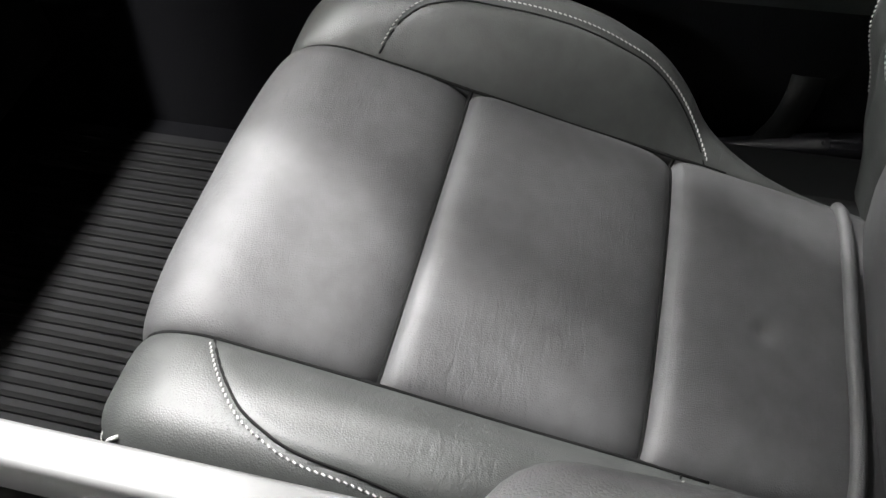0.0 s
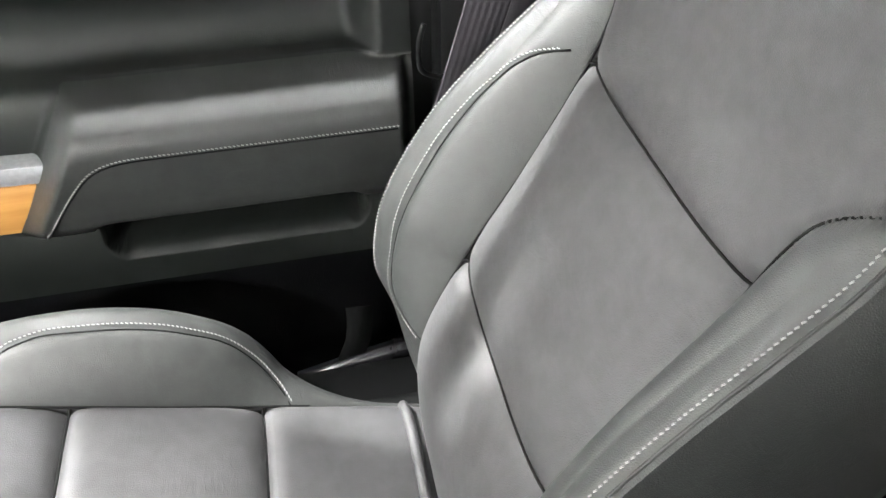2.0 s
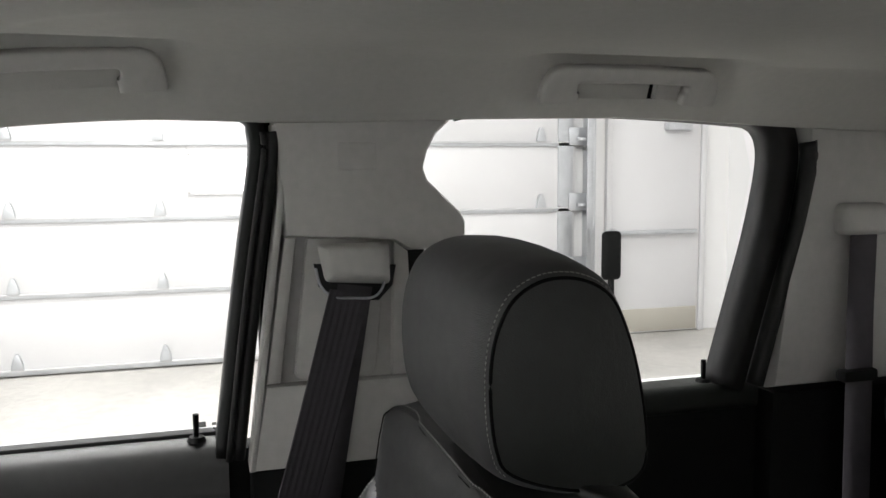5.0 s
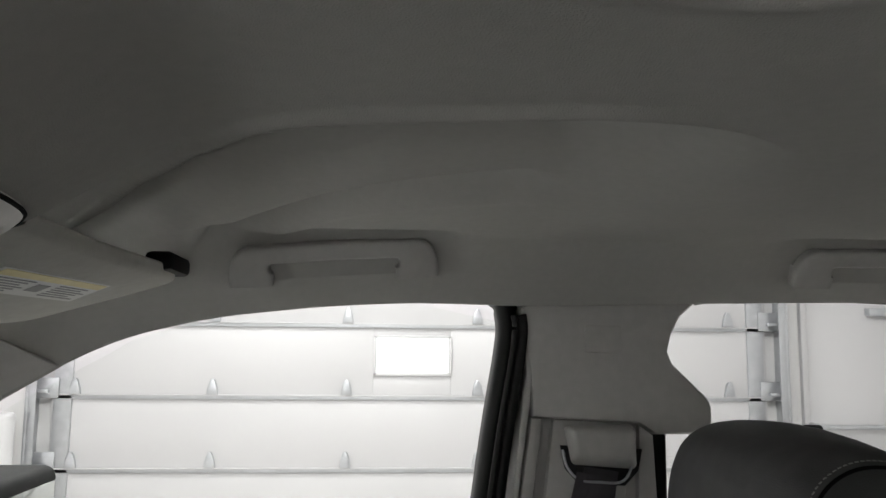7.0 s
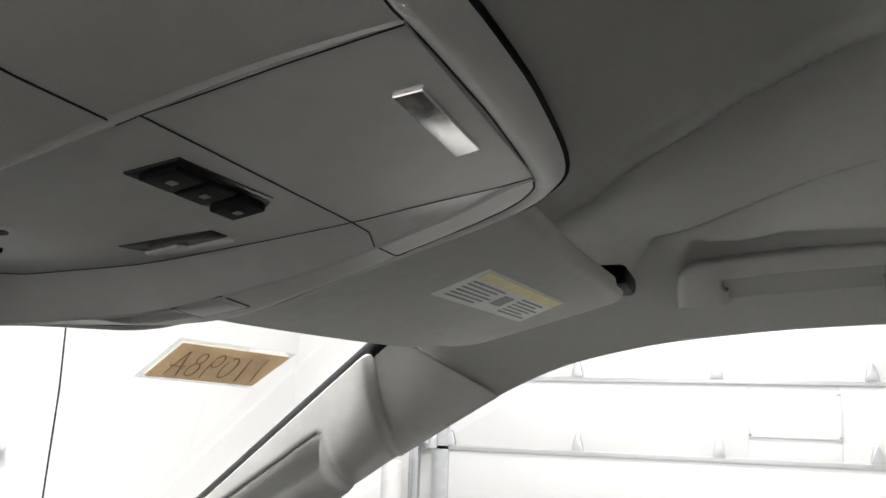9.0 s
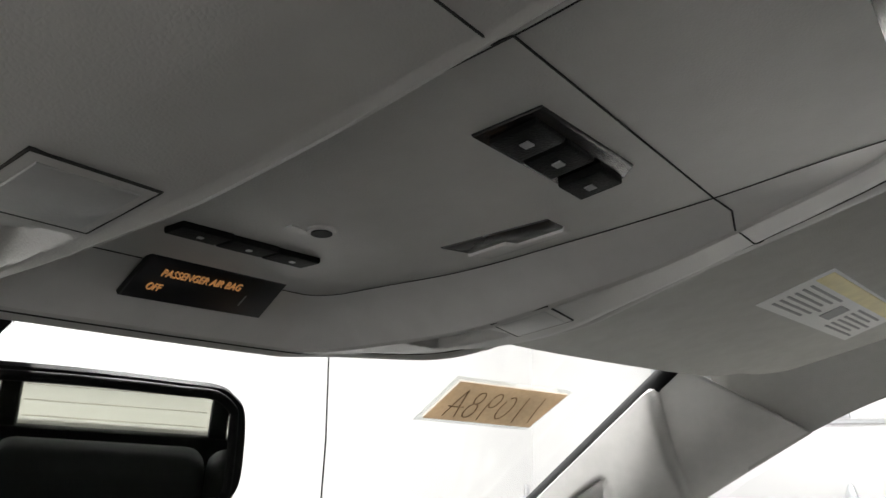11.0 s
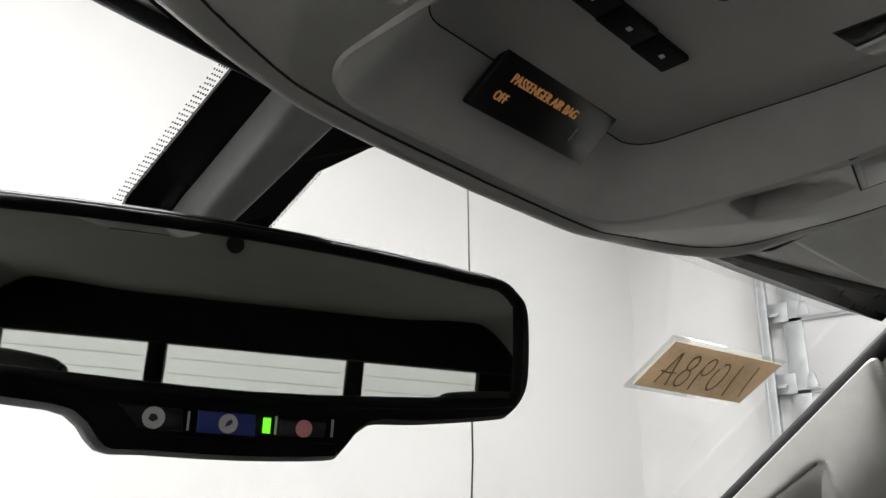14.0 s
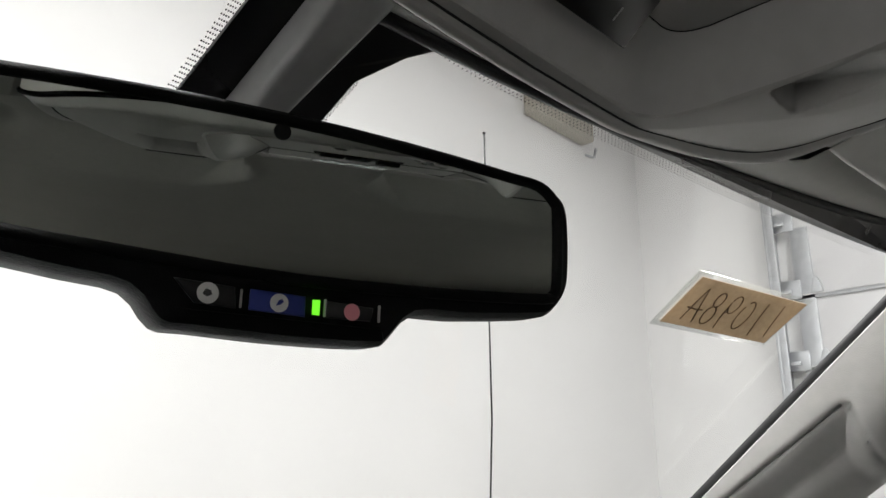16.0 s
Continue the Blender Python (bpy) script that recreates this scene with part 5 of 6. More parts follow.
for k in range(n):
    a, b = FOOT[k], RIM[k]
    span = (b - a).length
    qs = QS + [1 - 0.22 * (1 - e / 11) for e in range(12)]
    for q in qs:
        p = a.lerp(b, q)
        z = band_z(p.x, p.y, q, span * (1 - q))
        bv.append(Vector((p.x, p.y, z - 0.0012 * math.sin(math.pi * min(q / 0.06, 1)))))
    bv.append(Vector((b.x, b.y, bv[-1].z + 0.06)))
c = len(QS) + 13
bf = [(k * c + q, k * c + q + 1, ((k + 1) % n) * c + q + 1, ((k + 1) % n) * c + q) for k in range(n) for q in range(c - 1)]
part("console_body", bv, bf, CONSOLE, con).data.set_sharp_from_angle(angle=radians(35))


def on_band(k, q):
    p = FOOT[k].lerp(RIM[k], q)
    return Vector((p.x, p.y, band_z(p.x, p.y, q, (RIM[k] - FOOT[k]).length * (1 - q))))


def at_rim(d):
    """The line that runs d metres inside the rim."""
    out = []
    for k in range(n):
        span = (RIM[k] - FOOT[k]).length
        out.append(on_band(k, max(0.02, 1 - d / span)))
    return out


tube("rim_gap", at_rim(0.016), 0.0006, GAP, con, closed=True, n=6)
tube("outer_gap", [p + Vector((0, 0, 0.0004)) for p in at_rim(0.0)], 0.0015, SEAM, con, closed=True, n=6)
tube("tray_gap", [p + Vector((0, 0, -0.0001)) for p in at_floor[:n - 11]], 0.0003, GAP, con, n=6)
kr, kl = min(range(NS), key=lambda k: abs(FOOT[k].y - 0.303)), min(range(n - NS - 11, n - 11), key=lambda k: abs(FOOT[k].y - 0.303))


def band_at(x, y):
    """A place on the band straight beside the tray."""
    foot, rim = (WALL_R(y), 0.217) if x > CX else (WALL_L(y), -0.129)
    q = (x - foot) / (rim - foot)
    return Vector((x, y, band_z(x, y, q, abs(rim - x))))


gap = [band_at(x, 0.303) for x in np.linspace(0.199, WALL_R(0.303) + 0.001, 14)] + [at_foot[kr], at_floor[kr].lerp(at_foot[kr], 0.5) + Vector((0, 0, 0.1 * wall_h(0.303)))]
gap += [Vector((x, 0.303, KZ(0.303))) for x in np.linspace(FLOOR_R(0.303), FLOOR_L(0.303), 20)]
gap += [at_foot[kl]] + [band_at(x, 0.303) for x in np.linspace(WALL_L(0.303) - 0.001, -0.111, 14)]
tube("door_gap", [p + Vector((0, 0, -0.0001)) for p in gap], 0.0004, GAP, con, n=6)


def kplate(name, quad, lift_by, thick, material, parent=None, label="", bevel=0.001):
    """A small slab on the console: quad of x, y; lift_by: metres below the tray's floor, or how they run with y."""
    bm = bmesh.new()
    low = lift_by if callable(lift_by) else lambda y: lift_by
    a = [bm.verts.new((x, y, KZ(y) - low(y))) for x, y in quad]
    b = [bm.verts.new((x, y, KZ(y) - low(y) + thick)) for x, y in quad]
    bm.faces.new(a), bm.faces.new(b)
    k = len(a)
    for i in range(k):
        bm.faces.new((a[i], a[(i + 1) % k], b[(i + 1) % k], b[i]))
    bmesh.ops.recalc_face_normals(bm, faces=bm.faces)
    if bevel:
        bmesh.ops.bevel(bm, geom=[e for e in bm.edges if all(v in a for v in e.verts)], offset=bevel, segments=2, affect="EDGES", profile=0.5)
    return part_bm(name, bm, material, parent or con, label, smooth=True)


kplate("latch_bar", [(0.010, 0.2335), (0.011, 0.2235), (0.074, 0.2235), (0.075, 0.2335)], 0.0025, 0.005, CHROME, label="brushed chrome latch bar")
sw = kplate("switch_panel", [(0.008, 0.336), (0.010, 0.314), (0.070, 0.312), (0.076, 0.318), (0.076, 0.335)], 0.0012, 0.004, GLOSS_BLACK, label="black switch panel")
for i, (x0, x1) in enumerate(((0.013, 0.031), (0.033, 0.051), (0.056, 0.073))):
    kplate("switch", [(x0, 0.333), (x0, 0.3175), (x1, 0.3175), (x1, 0.333)], 0.0030 if i < 2 else 0.0042, 0.003, DARK, sw)
    kplate("switch_mark", [(x0 + 0.007, 0.327), (x0 + 0.007, 0.324), (x0 + 0.011, 0.324), (x0 + 0.011, 0.327)], 0.0034 if i < 2 else 0.0046, 0.0006, PRINT, sw, bevel=0)
slot = kplate("grip_slot", [(0.073, 0.393), (0.098, 0.388), (0.104, 0.353), (0.086, 0.353)], 0.0008, 0.003, GLOSS_BLACK, label="dark finger slot")
kplate("slot_lip", [(0.088, 0.390), (0.099, 0.386), (0.104, 0.353), (0.099, 0.353), (0.096, 0.372), (0.090, 0.374)], 0.0022, 0.003, CONSOLE_SHINY, slot)
for i in range(3):
    x0 = -0.016 + 0.0215 * i
    b = kplate("call_button", [(x0, 0.4425), (x0, 0.4325), (x0 + 0.0205, 0.4318), (x0 + 0.0205, 0.4420)], 0.0025, 0.004, DARK, label="black push button")
    kplate("button_mark", [(x0 + 0.0095, 0.4375), (x0 + 0.0095, 0.436), (x0 + 0.0115, 0.436), (x0 + 0.0115, 0.4375)], 0.0029, 0.0006, WHITE_PRINT, b, bevel=0)
ring = [(0.023 + 0.006 * math.cos(a), 0.408 + 0.0048 * math.sin(a)) for a in np.linspace(0, 2 * math.pi, 17)[:-1]]
mic = kplate("microphone", ring, 0.0012, 0.002, CONSOLE_SHINY)
kplate("mic_hole", [(0.023 + (x - 0.023) * 0.7, 0.408 + (y - 0.408) * 0.7) for x, y in ring], 0.0016, 0.001, RUBBER, mic, bevel=0)
kplate("emblem", [(0.011, 0.4135), (0.011, 0.4105), (0.016, 0.4105), (0.016, 0.4135)], 0.0006, 0.001, CONSOLE_SHINY, bevel=0)
# map lamps: a framed lens on either side of the tray
LAMP_QUADS = [[(-0.0600, 0.4135), (-0.0578, 0.3860), (-0.0920, 0.3850), (-0.0940, 0.4125)], [(0.1345, 0.408), (0.1405, 0.383), (0.1735, 0.387), (0.1675, 0.4135)]]
for quad in LAMP_QUADS:
    mx, my = sum(x for x, _ in quad) / 4, sum(y for _, y in quad) / 4
    shrink = lambda k: [(mx + (x - mx) * k, my + (y - my) * k) for x, y in quad]
    lens = kplate("map_lamp", quad, lambda y: wall_h(y) + 0.0007, 0.003, CONSOLE, label="grey framed map lamp", bevel=0.0006)
    kplate("lens", shrink(0.80), lambda y: wall_h(y) + 0.0011, 0.002, LENS, lens, "frosted lens", bevel=0.0004)
    tube("lens_gap", [Vector((x, y, KZ(y) - wall_h(y) - 0.0001)) for x, y in shrink(1.01)], 0.0006, GAP, lens, closed=True, n=6)
# airbag display on the front wall of the sunk part
P0, P1, P2 = Vector((-0.0075, 0.4795, 1.7485)), Vector((0.0625, 0.4788, 1.7492)), Vector((0.0005, 0.4960, 1.7365))
dm = frame_at(P2 + Vector((0, -0.0045, -0.002)), P1 - P0, P0 - P2)
W, H = (P1 - P0).length, (P0 - P2).length
disp = prism("airbag_display", [(0, 0), (W, 0), (W - 0.001, H + 0.001), (0.001, H + 0.001)], 0.0035, dm @ Matrix.Translation((0, 0, -0.002)), GLOSS_BLACK, con, "black display with amber writing", bevel=0.0008)
writing("display_text", "PASSENGER AIR BAG", 0.0052, dm @ Matrix.Translation((W * 0.41, H * 0.72, 0.0021)), AMBER, disp, "amber lit letters", squeeze=0.80)
writing("display_text", "OFF", 0.0052, dm @ Matrix.Translation((W * 0.15, H * 0.36, 0.0021)), AMBER, disp, "amber lit letters", squeeze=0.72)
box("display_mark", (-0.0003, -0.003, 0), (0.0003, 0.003, 0.0003), PRINT, disp, bevel=0, m=dm @ Matrix.Translation((W * 0.76, H * 0.42, 0.0019)))

# inside mirror
M0 = Vector((0.0, 0.604, 1.672))
MX = Vector((0.942, -0.332, 0.0)).normalized()
MUP = (Vector((0.123, 0.562, 1.707)) - Vector((0.132, 0.567, 1.652)))
MUP = (MUP - MX * MUP.dot(MX)).normalized()
mm = frame_at(M0, MX, MUP) @ Euler((radians(-3.2), radians(2.0), 0)).to_matrix().to_4x4()  # local z points to the cabin
mirror = thing("inside_mirror", (0.0, 0.62, 1.62), "black framed inside mirror with call buttons", "inside mirror")


def arch_y(x, a, b):
    return a + b * (1 - (x / 0.14) ** 2)


top = [(x, arch_y(x, 0.0365, 0.0075)) for x in np.linspace(-0.128, 0.121, 14)]
right = [(0.130, 0.033), (0.1355, 0.027), (0.1375, 0.015), (0.1375, -0.008), (0.134, -0.019), (0.127, -0.0265)]
bottom = [(0.118, -0.029), (0.08, -0.033), (0.055, -0.0345), (0.043, -0.0465), (0.036, -0.0495), (0.0, -0.0505), (-0.036, -0.0495), (-0.050, -0.0485), (-0.062, -0.0365), (-0.085, -0.0335), (-0.12, -0.029)]
left = [(-0.133, -0.0265), (-0.141, -0.019), (-0.1445, -0.008), (-0.1445, 0.015), (-0.1425, 0.027), (-0.137, 0.034)]
soft = lambda pts: [(p[0], p[1]) for p in catmull([(x, y, 0) for x, y in pts], 3, closed=True)]
shell = prism("mirror_housing", soft(bottom + left + top + right), -0.030, mm @ Matrix.Translation((0, 0, 0.006)), DARK, mirror, bevel=0.007)
gtop = [(x, arch_y(x, 0.0300, 0.0070)) for x in np.linspace(-0.126, 0.115, 16)]
glass = gtop + [(0.1240, 0.026), (0.1258, 0.020), (0.1258, -0.012), (0.1235, -0.018), (0.118, -0.0205), (0.07, -0.0238), (0, -0.0262), (-0.07, -0.0238), (-0.124, -0.0205), (-0.1325, -0.012), (-0.1325, 0.020), (-0.130, 0.026)]
glass = soft(glass)
prism("mirror_glass", glass, 0.001, mm @ Matrix.Translation((0, 0, 0.0056)), MIRROR, mirror, "mirror glass", bevel=0)
bez = [Vector((x * 1.012, y * 1.02, 0.0068)) for x, y in glass]
v, f = sweep([mm @ p for p in bez], circle(0.0026, 8), closed=True, up=tuple(mm.to_3x3() @ Vector((0, 0, 1))))
part("bezel", v, f, DARK, mirror)


def mplate(name, quad, z0, z1, material, parent, label="", bevel=0.0006):
    return prism(name, quad, z1 - z0, mm @ Matrix.Translation((-0.003, 0.002, z0)), material, parent, label, bevel)


def disc(r, cx, cy, k=20):
    return [(cx + r * math.cos(a), cy + r * math.sin(a)) for a in np.linspace(0, 2 * math.pi, k + 1)[:-1]]


mplate("sensor_eye", disc(0.0036, -0.008, 0.0305), 0.0064, 0.0072, RUBBER, mirror)
b1 = mplate("call_button", [(-0.044, -0.0335), (-0.0215, -0.0345), (-0.0205, -0.0425), (-0.036, -0.0420)], 0.006, 0.0078, GLOSS_BLACK, mirror, "black call button")
mplate("button_symbol", disc(0.0040, -0.0315, -0.0380), 0.0079, 0.0084, WHITE_PRINT, b1, "white round symbol", 0)
mplate("symbol_mark", [(-0.0335, -0.0385), (-0.0325, -0.0365), (-0.0305, -0.0370), (-0.0300, -0.0385), (-0.0318, -0.0395)], 0.0085, 0.0087, GLOSS_BLACK, b1, "", 0)
b2 = mplate("service_button", [(-0.0155, -0.0345), (0.0065, -0.0350), (0.0068, -0.0430), (-0.0155, -0.0425)], 0.006, 0.0080, BLUE, mirror, "blue service button")
mplate("button_symbol", disc(0.0036, -0.0042, -0.0388), 0.0081, 0.0086, WHITE_PRINT, b2, "white round symbol", 0)
mplate("symbol_mark", [(-0.0056, -0.0400), (-0.0046, -0.0378), (-0.0032, -0.0372), (-0.0026, -0.0384), (-0.0040, -0.0396)], 0.0087, 0.0089, BLUE, b2, "", 0)
mplate("indicator", [(0.0098, -0.0358), (0.0128, -0.0358), (0.0128, -0.0418), (0.0098, -0.0416)], 0.006, 0.0078, GREEN, mirror, "lit green indicator")
b3 = mplate("emergency_button", [(0.0160, -0.0358), (0.0360, -0.0365), (0.0350, -0.0420), (0.0160, -0.0425)], 0.006, 0.0078, GLOSS_BLACK, mirror, "black emergency button")
mplate("button_symbol", disc(0.0034, 0.0262, -0.0392), 0.0079, 0.0084, RED, b3, "red round symbol", 0)
for x in (-0.0190, 0.0148, 0.0385):
    mplate("divider", [(x, -0.0350), (x + 0.0006, -0.0350), (x + 0.0006, -0.0420), (x, -0.0420)], 0.006, 0.0074, CONSOLE, mirror, "", 0)
# bracket cover on the windscreen and the mirror's arm
quad = [(0.012, 1.80), (0.052, 1.80), (0.027, 1.75), (0.020, 1.71), (0.0, 1.71), (0.002, 1.75)]
bm = bmesh.new()
lo = [bm.verts.new(on_screen(x, z, 0.004)) for x, z in quad]
hi = [bm.verts.new(on_screen(0.018 + (x - 0.018) * 0.75, z, 0.018)) for x, z in quad]
bm.faces.new(lo), bm.faces.new(hi)
for i in range(len(lo)):
    bm.faces.new((lo[i], lo[(i + 1) % len(lo)], hi[(i + 1) % len(lo)], hi[i]))
bmesh.ops.recalc_face_normals(bm, faces=bm.faces)
bmesh.ops.bevel(bm, geom=[e for e in bm.edges if all(v in hi for v in e.verts)], offset=0.005, segments=3, affect="EDGES", profile=0.5)
part_bm("cable_cover", bm, PRINT, mirror, "grey cable cover", smooth=True)
tube("arm", [tuple(on_screen(0.01, 1.715, 0.0)), (-0.012, 0.70, 1.678), (0.0, 0.615, 1.672)], 0.012, DARK, mirror, n=12)

# paper slip stuck to the windscreen
slip = thing("paper_slip", (0.52, 0.64, 1.70), "brown paper slip with marker writing taped to the windscreen", "paper slip")
S4 = [Vector((0.449, 0.637, 1.742)), Vector((0.598, 0.604, 1.738)), Vector((0.588, 0.645, 1.705)), Vector((0.449, 0.680, 1.710))]


def slip_pt(u, v, d):
    p = S4[0].lerp(S4[1], u).lerp(S4[3].lerp(S4[2], u), v)
    nrm = (S4[1] - S4[0]).cross(S4[3] - S4[0]).normalized()
    nrm = nrm if nrm.y < 0 else -nrm
    return p + nrm * d


def slip_slab(name, u0, u1, v0, v1, d0, d1, material, label=""):
    q = [(u0, v0), (u1, v0), (u1, v1), (u0, v1)]
    vs_ = [slip_pt(u, v, d0) for u, v in q] + [slip_pt(u, v, d1) for u, v in q]
    return part(name, vs_, [(3, 2, 1, 0), (4, 5, 6, 7), (0, 1, 5, 4), (1, 2, 6, 5), (2, 3, 7, 6), (3, 0, 4, 7)], material, slip, label, smooth=False)


slip_slab("paper", 0, 1, 0, 1, 0.0, 0.0008, BROWN)
fl = slip_slab("clear_sleeve", -0.05, 1.03, -0.09, 1.10, -0.0012, -0.0006, FILM, "clear plastic sleeve")
fl.visible_shadow = False
ex = (S4[0] - S4[1]).normalized()
sm = frame_at(slip_pt(0.50, 0.50, 0.0028), -ex, S4[0] - S4[3]) @ Matrix.Diagonal((-1, 1, 1, 1))
ring_ = lambda cx, cy, rx, ry, a0, a1: [(cx + rx * math.cos(a), cy + ry * math.sin(a)) for a in np.linspace(radians(a0), radians(a1), 22)]
GLYPHS = [[[(0.30, 0.0), (0.42, 0.35), (0.55, 1.0)]], [[(0.36, -0.06), (0.48, 0.4), (0.58, 0.96)]], [ring_(0.5, 0.47, 0.36, 0.44, 60, 395)],
          [ring_(0.46, 0.70, 0.28, 0.27, 20, 370) + [(0.76, 0.5), (0.74, 0.2), (0.66, -0.06)]], [ring_(0.5, 0.73, 0.24, 0.22, -80, 275), ring_(0.5, 0.25, 0.31, 0.27, 95, 450)],
          [[(0.12, -0.03), (0.34, 0.5), (0.50, 0.96), (0.56, 0.9), (0.70, 0.45), (0.84, -0.02)], [(0.02, 0.36), (0.45, 0.34), (0.95, 0.36)]]]
for k, strokes in enumerate(GLYPHS):
    for line in strokes:
        v, f = sweep([sm @ Vector(((k - 3 + a) * 0.0215 + 0.001, (b - 0.48) * 0.037, 0)) for a, b in line], circle(0.0008, 6, 0.4), up=tuple(sm.to_3x3() @ Vector((0, 0, 1))))
        part("marker_stroke", v, f, INK, slip, "brown marker writing")

# ---- lower cab ----
cabin = tagged(box("floor", (-0.86, -1.46, 0.50), (0.86, 1.24, 0.545), CARPET, bevel=0), "black carpeted cab floor", "floor", kind="structure")
tagged(box("wall_front", (-0.86, 1.24, 0.40), (0.86, 1.30, 1.22), DARK, bevel=0), "black bulkhead behind the dashboard", "wall", kind="structure")
for x0, x1 in ((0.80, 0.884), (-0.90, -0.80)):
    tagged(box("kick_panel", (x0, 1.02, 0.50), (x1, 1.32, 1.345), DARK, bevel=0.006), "black footwell side panel", "side panel", kind="structure")
dash = thing("dashboard", (0.0, 1.05, 0.75), "black padded plastic dashboard under the windscreen", "dashboard")
box("dash_pad", (-0.80, 0.82, 0.95), (0.80, 1.238, 1.19), DARK, dash, bevel=0.06, seg=5)
box("knee_panel", (-0.80, 0.98, 0.70), (0.80, 1.238, 0.96), DARK, dash, bevel=0.03, seg=3)
mat_thing = thing("floor_mat", (0.45, 0.75, 0.545), "black ribbed rubber floor mat", "floor mat")
box("mat_sheet", (0.20, 0.48, 0.545), (0.78, 1.10, 0.553), RUBBER, mat_thing, bevel=0.003)
MATRIB = mat("rubber_rib", (0.0035, 0.0035, 0.0035), 0.6, vary=0.2, scale=30, spec=0.15)
for k in range(30):
    x = 0.215 + 0.0185 * k
    box("rib", (x, 0.50, 0.553), (x + 0.008, 1.08, 0.559), MATRIB, mat_thing, bevel=0.0015)
box("crumb", (0.836, 0.95, 0.55), (0.842, 0.956, 0.554), WHITE_PRINT, mat_thing, "pale crumb", bevel=0.001)
cons = thing("centre_console", (0.0, 0.1, 0.55), "grey centre console with padded lid and silver side rail", "centre console")
box("console_body", (-0.12, -0.34, 0.55), (0.115, 0.86, 1.03), DARK, cons, bevel=0.03, seg=4)
box("armrest_lid", (-0.13, -0.36, 1.02), (0.135, 0.20, 1.165), LEATHER, cons, "padded leather lid", bevel=0.042, seg=7)
box("side_rail", (0.094, 0.20, 1.03), (0.1175, 0.84, 1.080), RAIL, cons, "silver painted rail", bevel=0.004, seg=3)
box("tray", (-0.09, 0.22, 1.02), (0.08, 0.82, 1.04), RUBBER, cons, bevel=0.008)
lever = thing("seat_lever", (0.70, 0.33, 0.70), "dark seat adjusting lever beside the cushion", "lever")
tube("lever_arm", catmull([(0.672, 0.30, 0.76), (0.685, 0.40, 0.765), (0.69, 0.47, 0.775), (0.69, 0.52, 0.78)], 5), 0.011, DARK, lever)
drv = copy_thing(seat, Matrix.Translation((0.42 - 0.86, 0.02, 0.60)))
tagged(drv, "black leather driver seat with headrest", "car seat")
drv.name = "driver_seat"
bench = thing("rear_bench", (0.0, -1.0, 0.60), "black leather rear bench seat with stitched backrest", "rear seat")
box("bench_cushion", (-0.74, -1.20, 0.62), (0.74, -0.66, 0.94), LEATHER_SIDE, bench, bevel=0.06, seg=5)
for x0, x1 in ((-0.74, -0.25), (-0.245, 0.245), (0.25, 0.74)):
    box("bench_backrest", (x0, -0.07, -0.30), (x1, 0.07, 0.24), LEATHER_SIDE, bench, bevel=0.05, seg=5, m=Matrix.Translation((0, -1.22, 1.17)) @ Euler((radians(-14), 0, 0)).to_matrix().to_4x4())
for x in (-0.50, 0.50):
    box("bench_headrest", (x - 0.13, -1.36, 1.41), (x + 0.13, -1.26, 1.53), LEATHER, bench, bevel=0.035, seg=4)
line = catmull([(0.66, -1.03, 1.0), (0.66, -1.06, 1.15), (0.64, -1.075, 1.225), (0.60, -1.08, 1.235), (0.40, -1.085, 1.235)], 8)
stitching("stitching", line, (0, 1, 0.3), bench)

# left side and rear of the cab
lw = tagged(new("wall_west"), "dark left cab side with door panels", "wall", kind="structure")
box("door_panels", (-0.90, -1.05, 0.45), (-0.80, 1.05, 1.36), DARK_DOOR, lw, bevel=0.015)
box("door_pillar", (-0.86, -0.42, 1.36), (-0.76, -0.18, 1.87), GREY_TRIM, lw, bevel=0.015)
box("rear_pillar", (-0.86, -1.44, 1.36), (-0.76, -1.02, 1.87), GREY_TRIM, lw, bevel=0.015)
for x0, x1 in ((-0.86, -0.725), (0.806, 0.86)):
    tagged(box("roof_rail", (x0, -1.46, 1.808), (x1, 0.30, 1.922), DARK, bevel=0.004), "dark roof side rail", "roof rail", kind="structure")
rw = tagged(new("wall_south"), "dark rear cab wall with a three pane window", "wall", kind="structure")
rw.location = (0, -1.46, 0.5)
box("lower_wall", (-0.86, -1.50, 0.45), (0.86, -1.43, 1.40), DARK, rw, bevel=0.01)
box("upper_wall", (-0.86, -1.50, 1.715), (0.86, -1.42, 1.92), DARK, rw, bevel=0.01)
for x0, x1 in ((-0.86, -0.66), (0.66, 0.86), (-0.285, -0.235), (0.265, 0.315)):
    box("window_post", (x0, -1.49, 1.39), (x1, -1.44, 1.73), DARK, rw, bevel=0.008)
for x0, x1 in ((-0.66, -0.285), (-0.235, 0.265), (0.315, 0.66)):
    g = box("pane", (x0, -1.472, 1.39), (x1, -1.468, 1.73), GLASS, rw, bevel=0)
    g.visible_shadow = False
    for k in range(7):
        z = 1.425 + 0.042 * k
        box("heater_line", (x0 + 0.01, -1.4665, z), (x1 - 0.01, -1.4655, z + 0.0016), DEFROST, rw, bevel=0)

# things on the truck's outside
ant = thing("antenna", (0.985, 1.33, 1.20), "thin black mast antenna on the wing", "antenna")
tube("mast", [(0.986, 1.33, 1.18), (0.980, 1.30, 1.70), (0.972, 1.30, 2.262)], 0.0019, RUBBER, ant, n=6)
bm = bmesh.new()
bmesh.ops.create_uvsphere(bm, u_segments=10, v_segments=8, radius=0.0034, matrix=Matrix.Translation((0.972, 1.30, 2.264)))
part_bm("mast_tip", bm, RUBBER, ant, smooth=True)
wing = thing("front_wing", (0.6, 1.6, 0.6), "silver painted bonnet and wings", "bonnet")
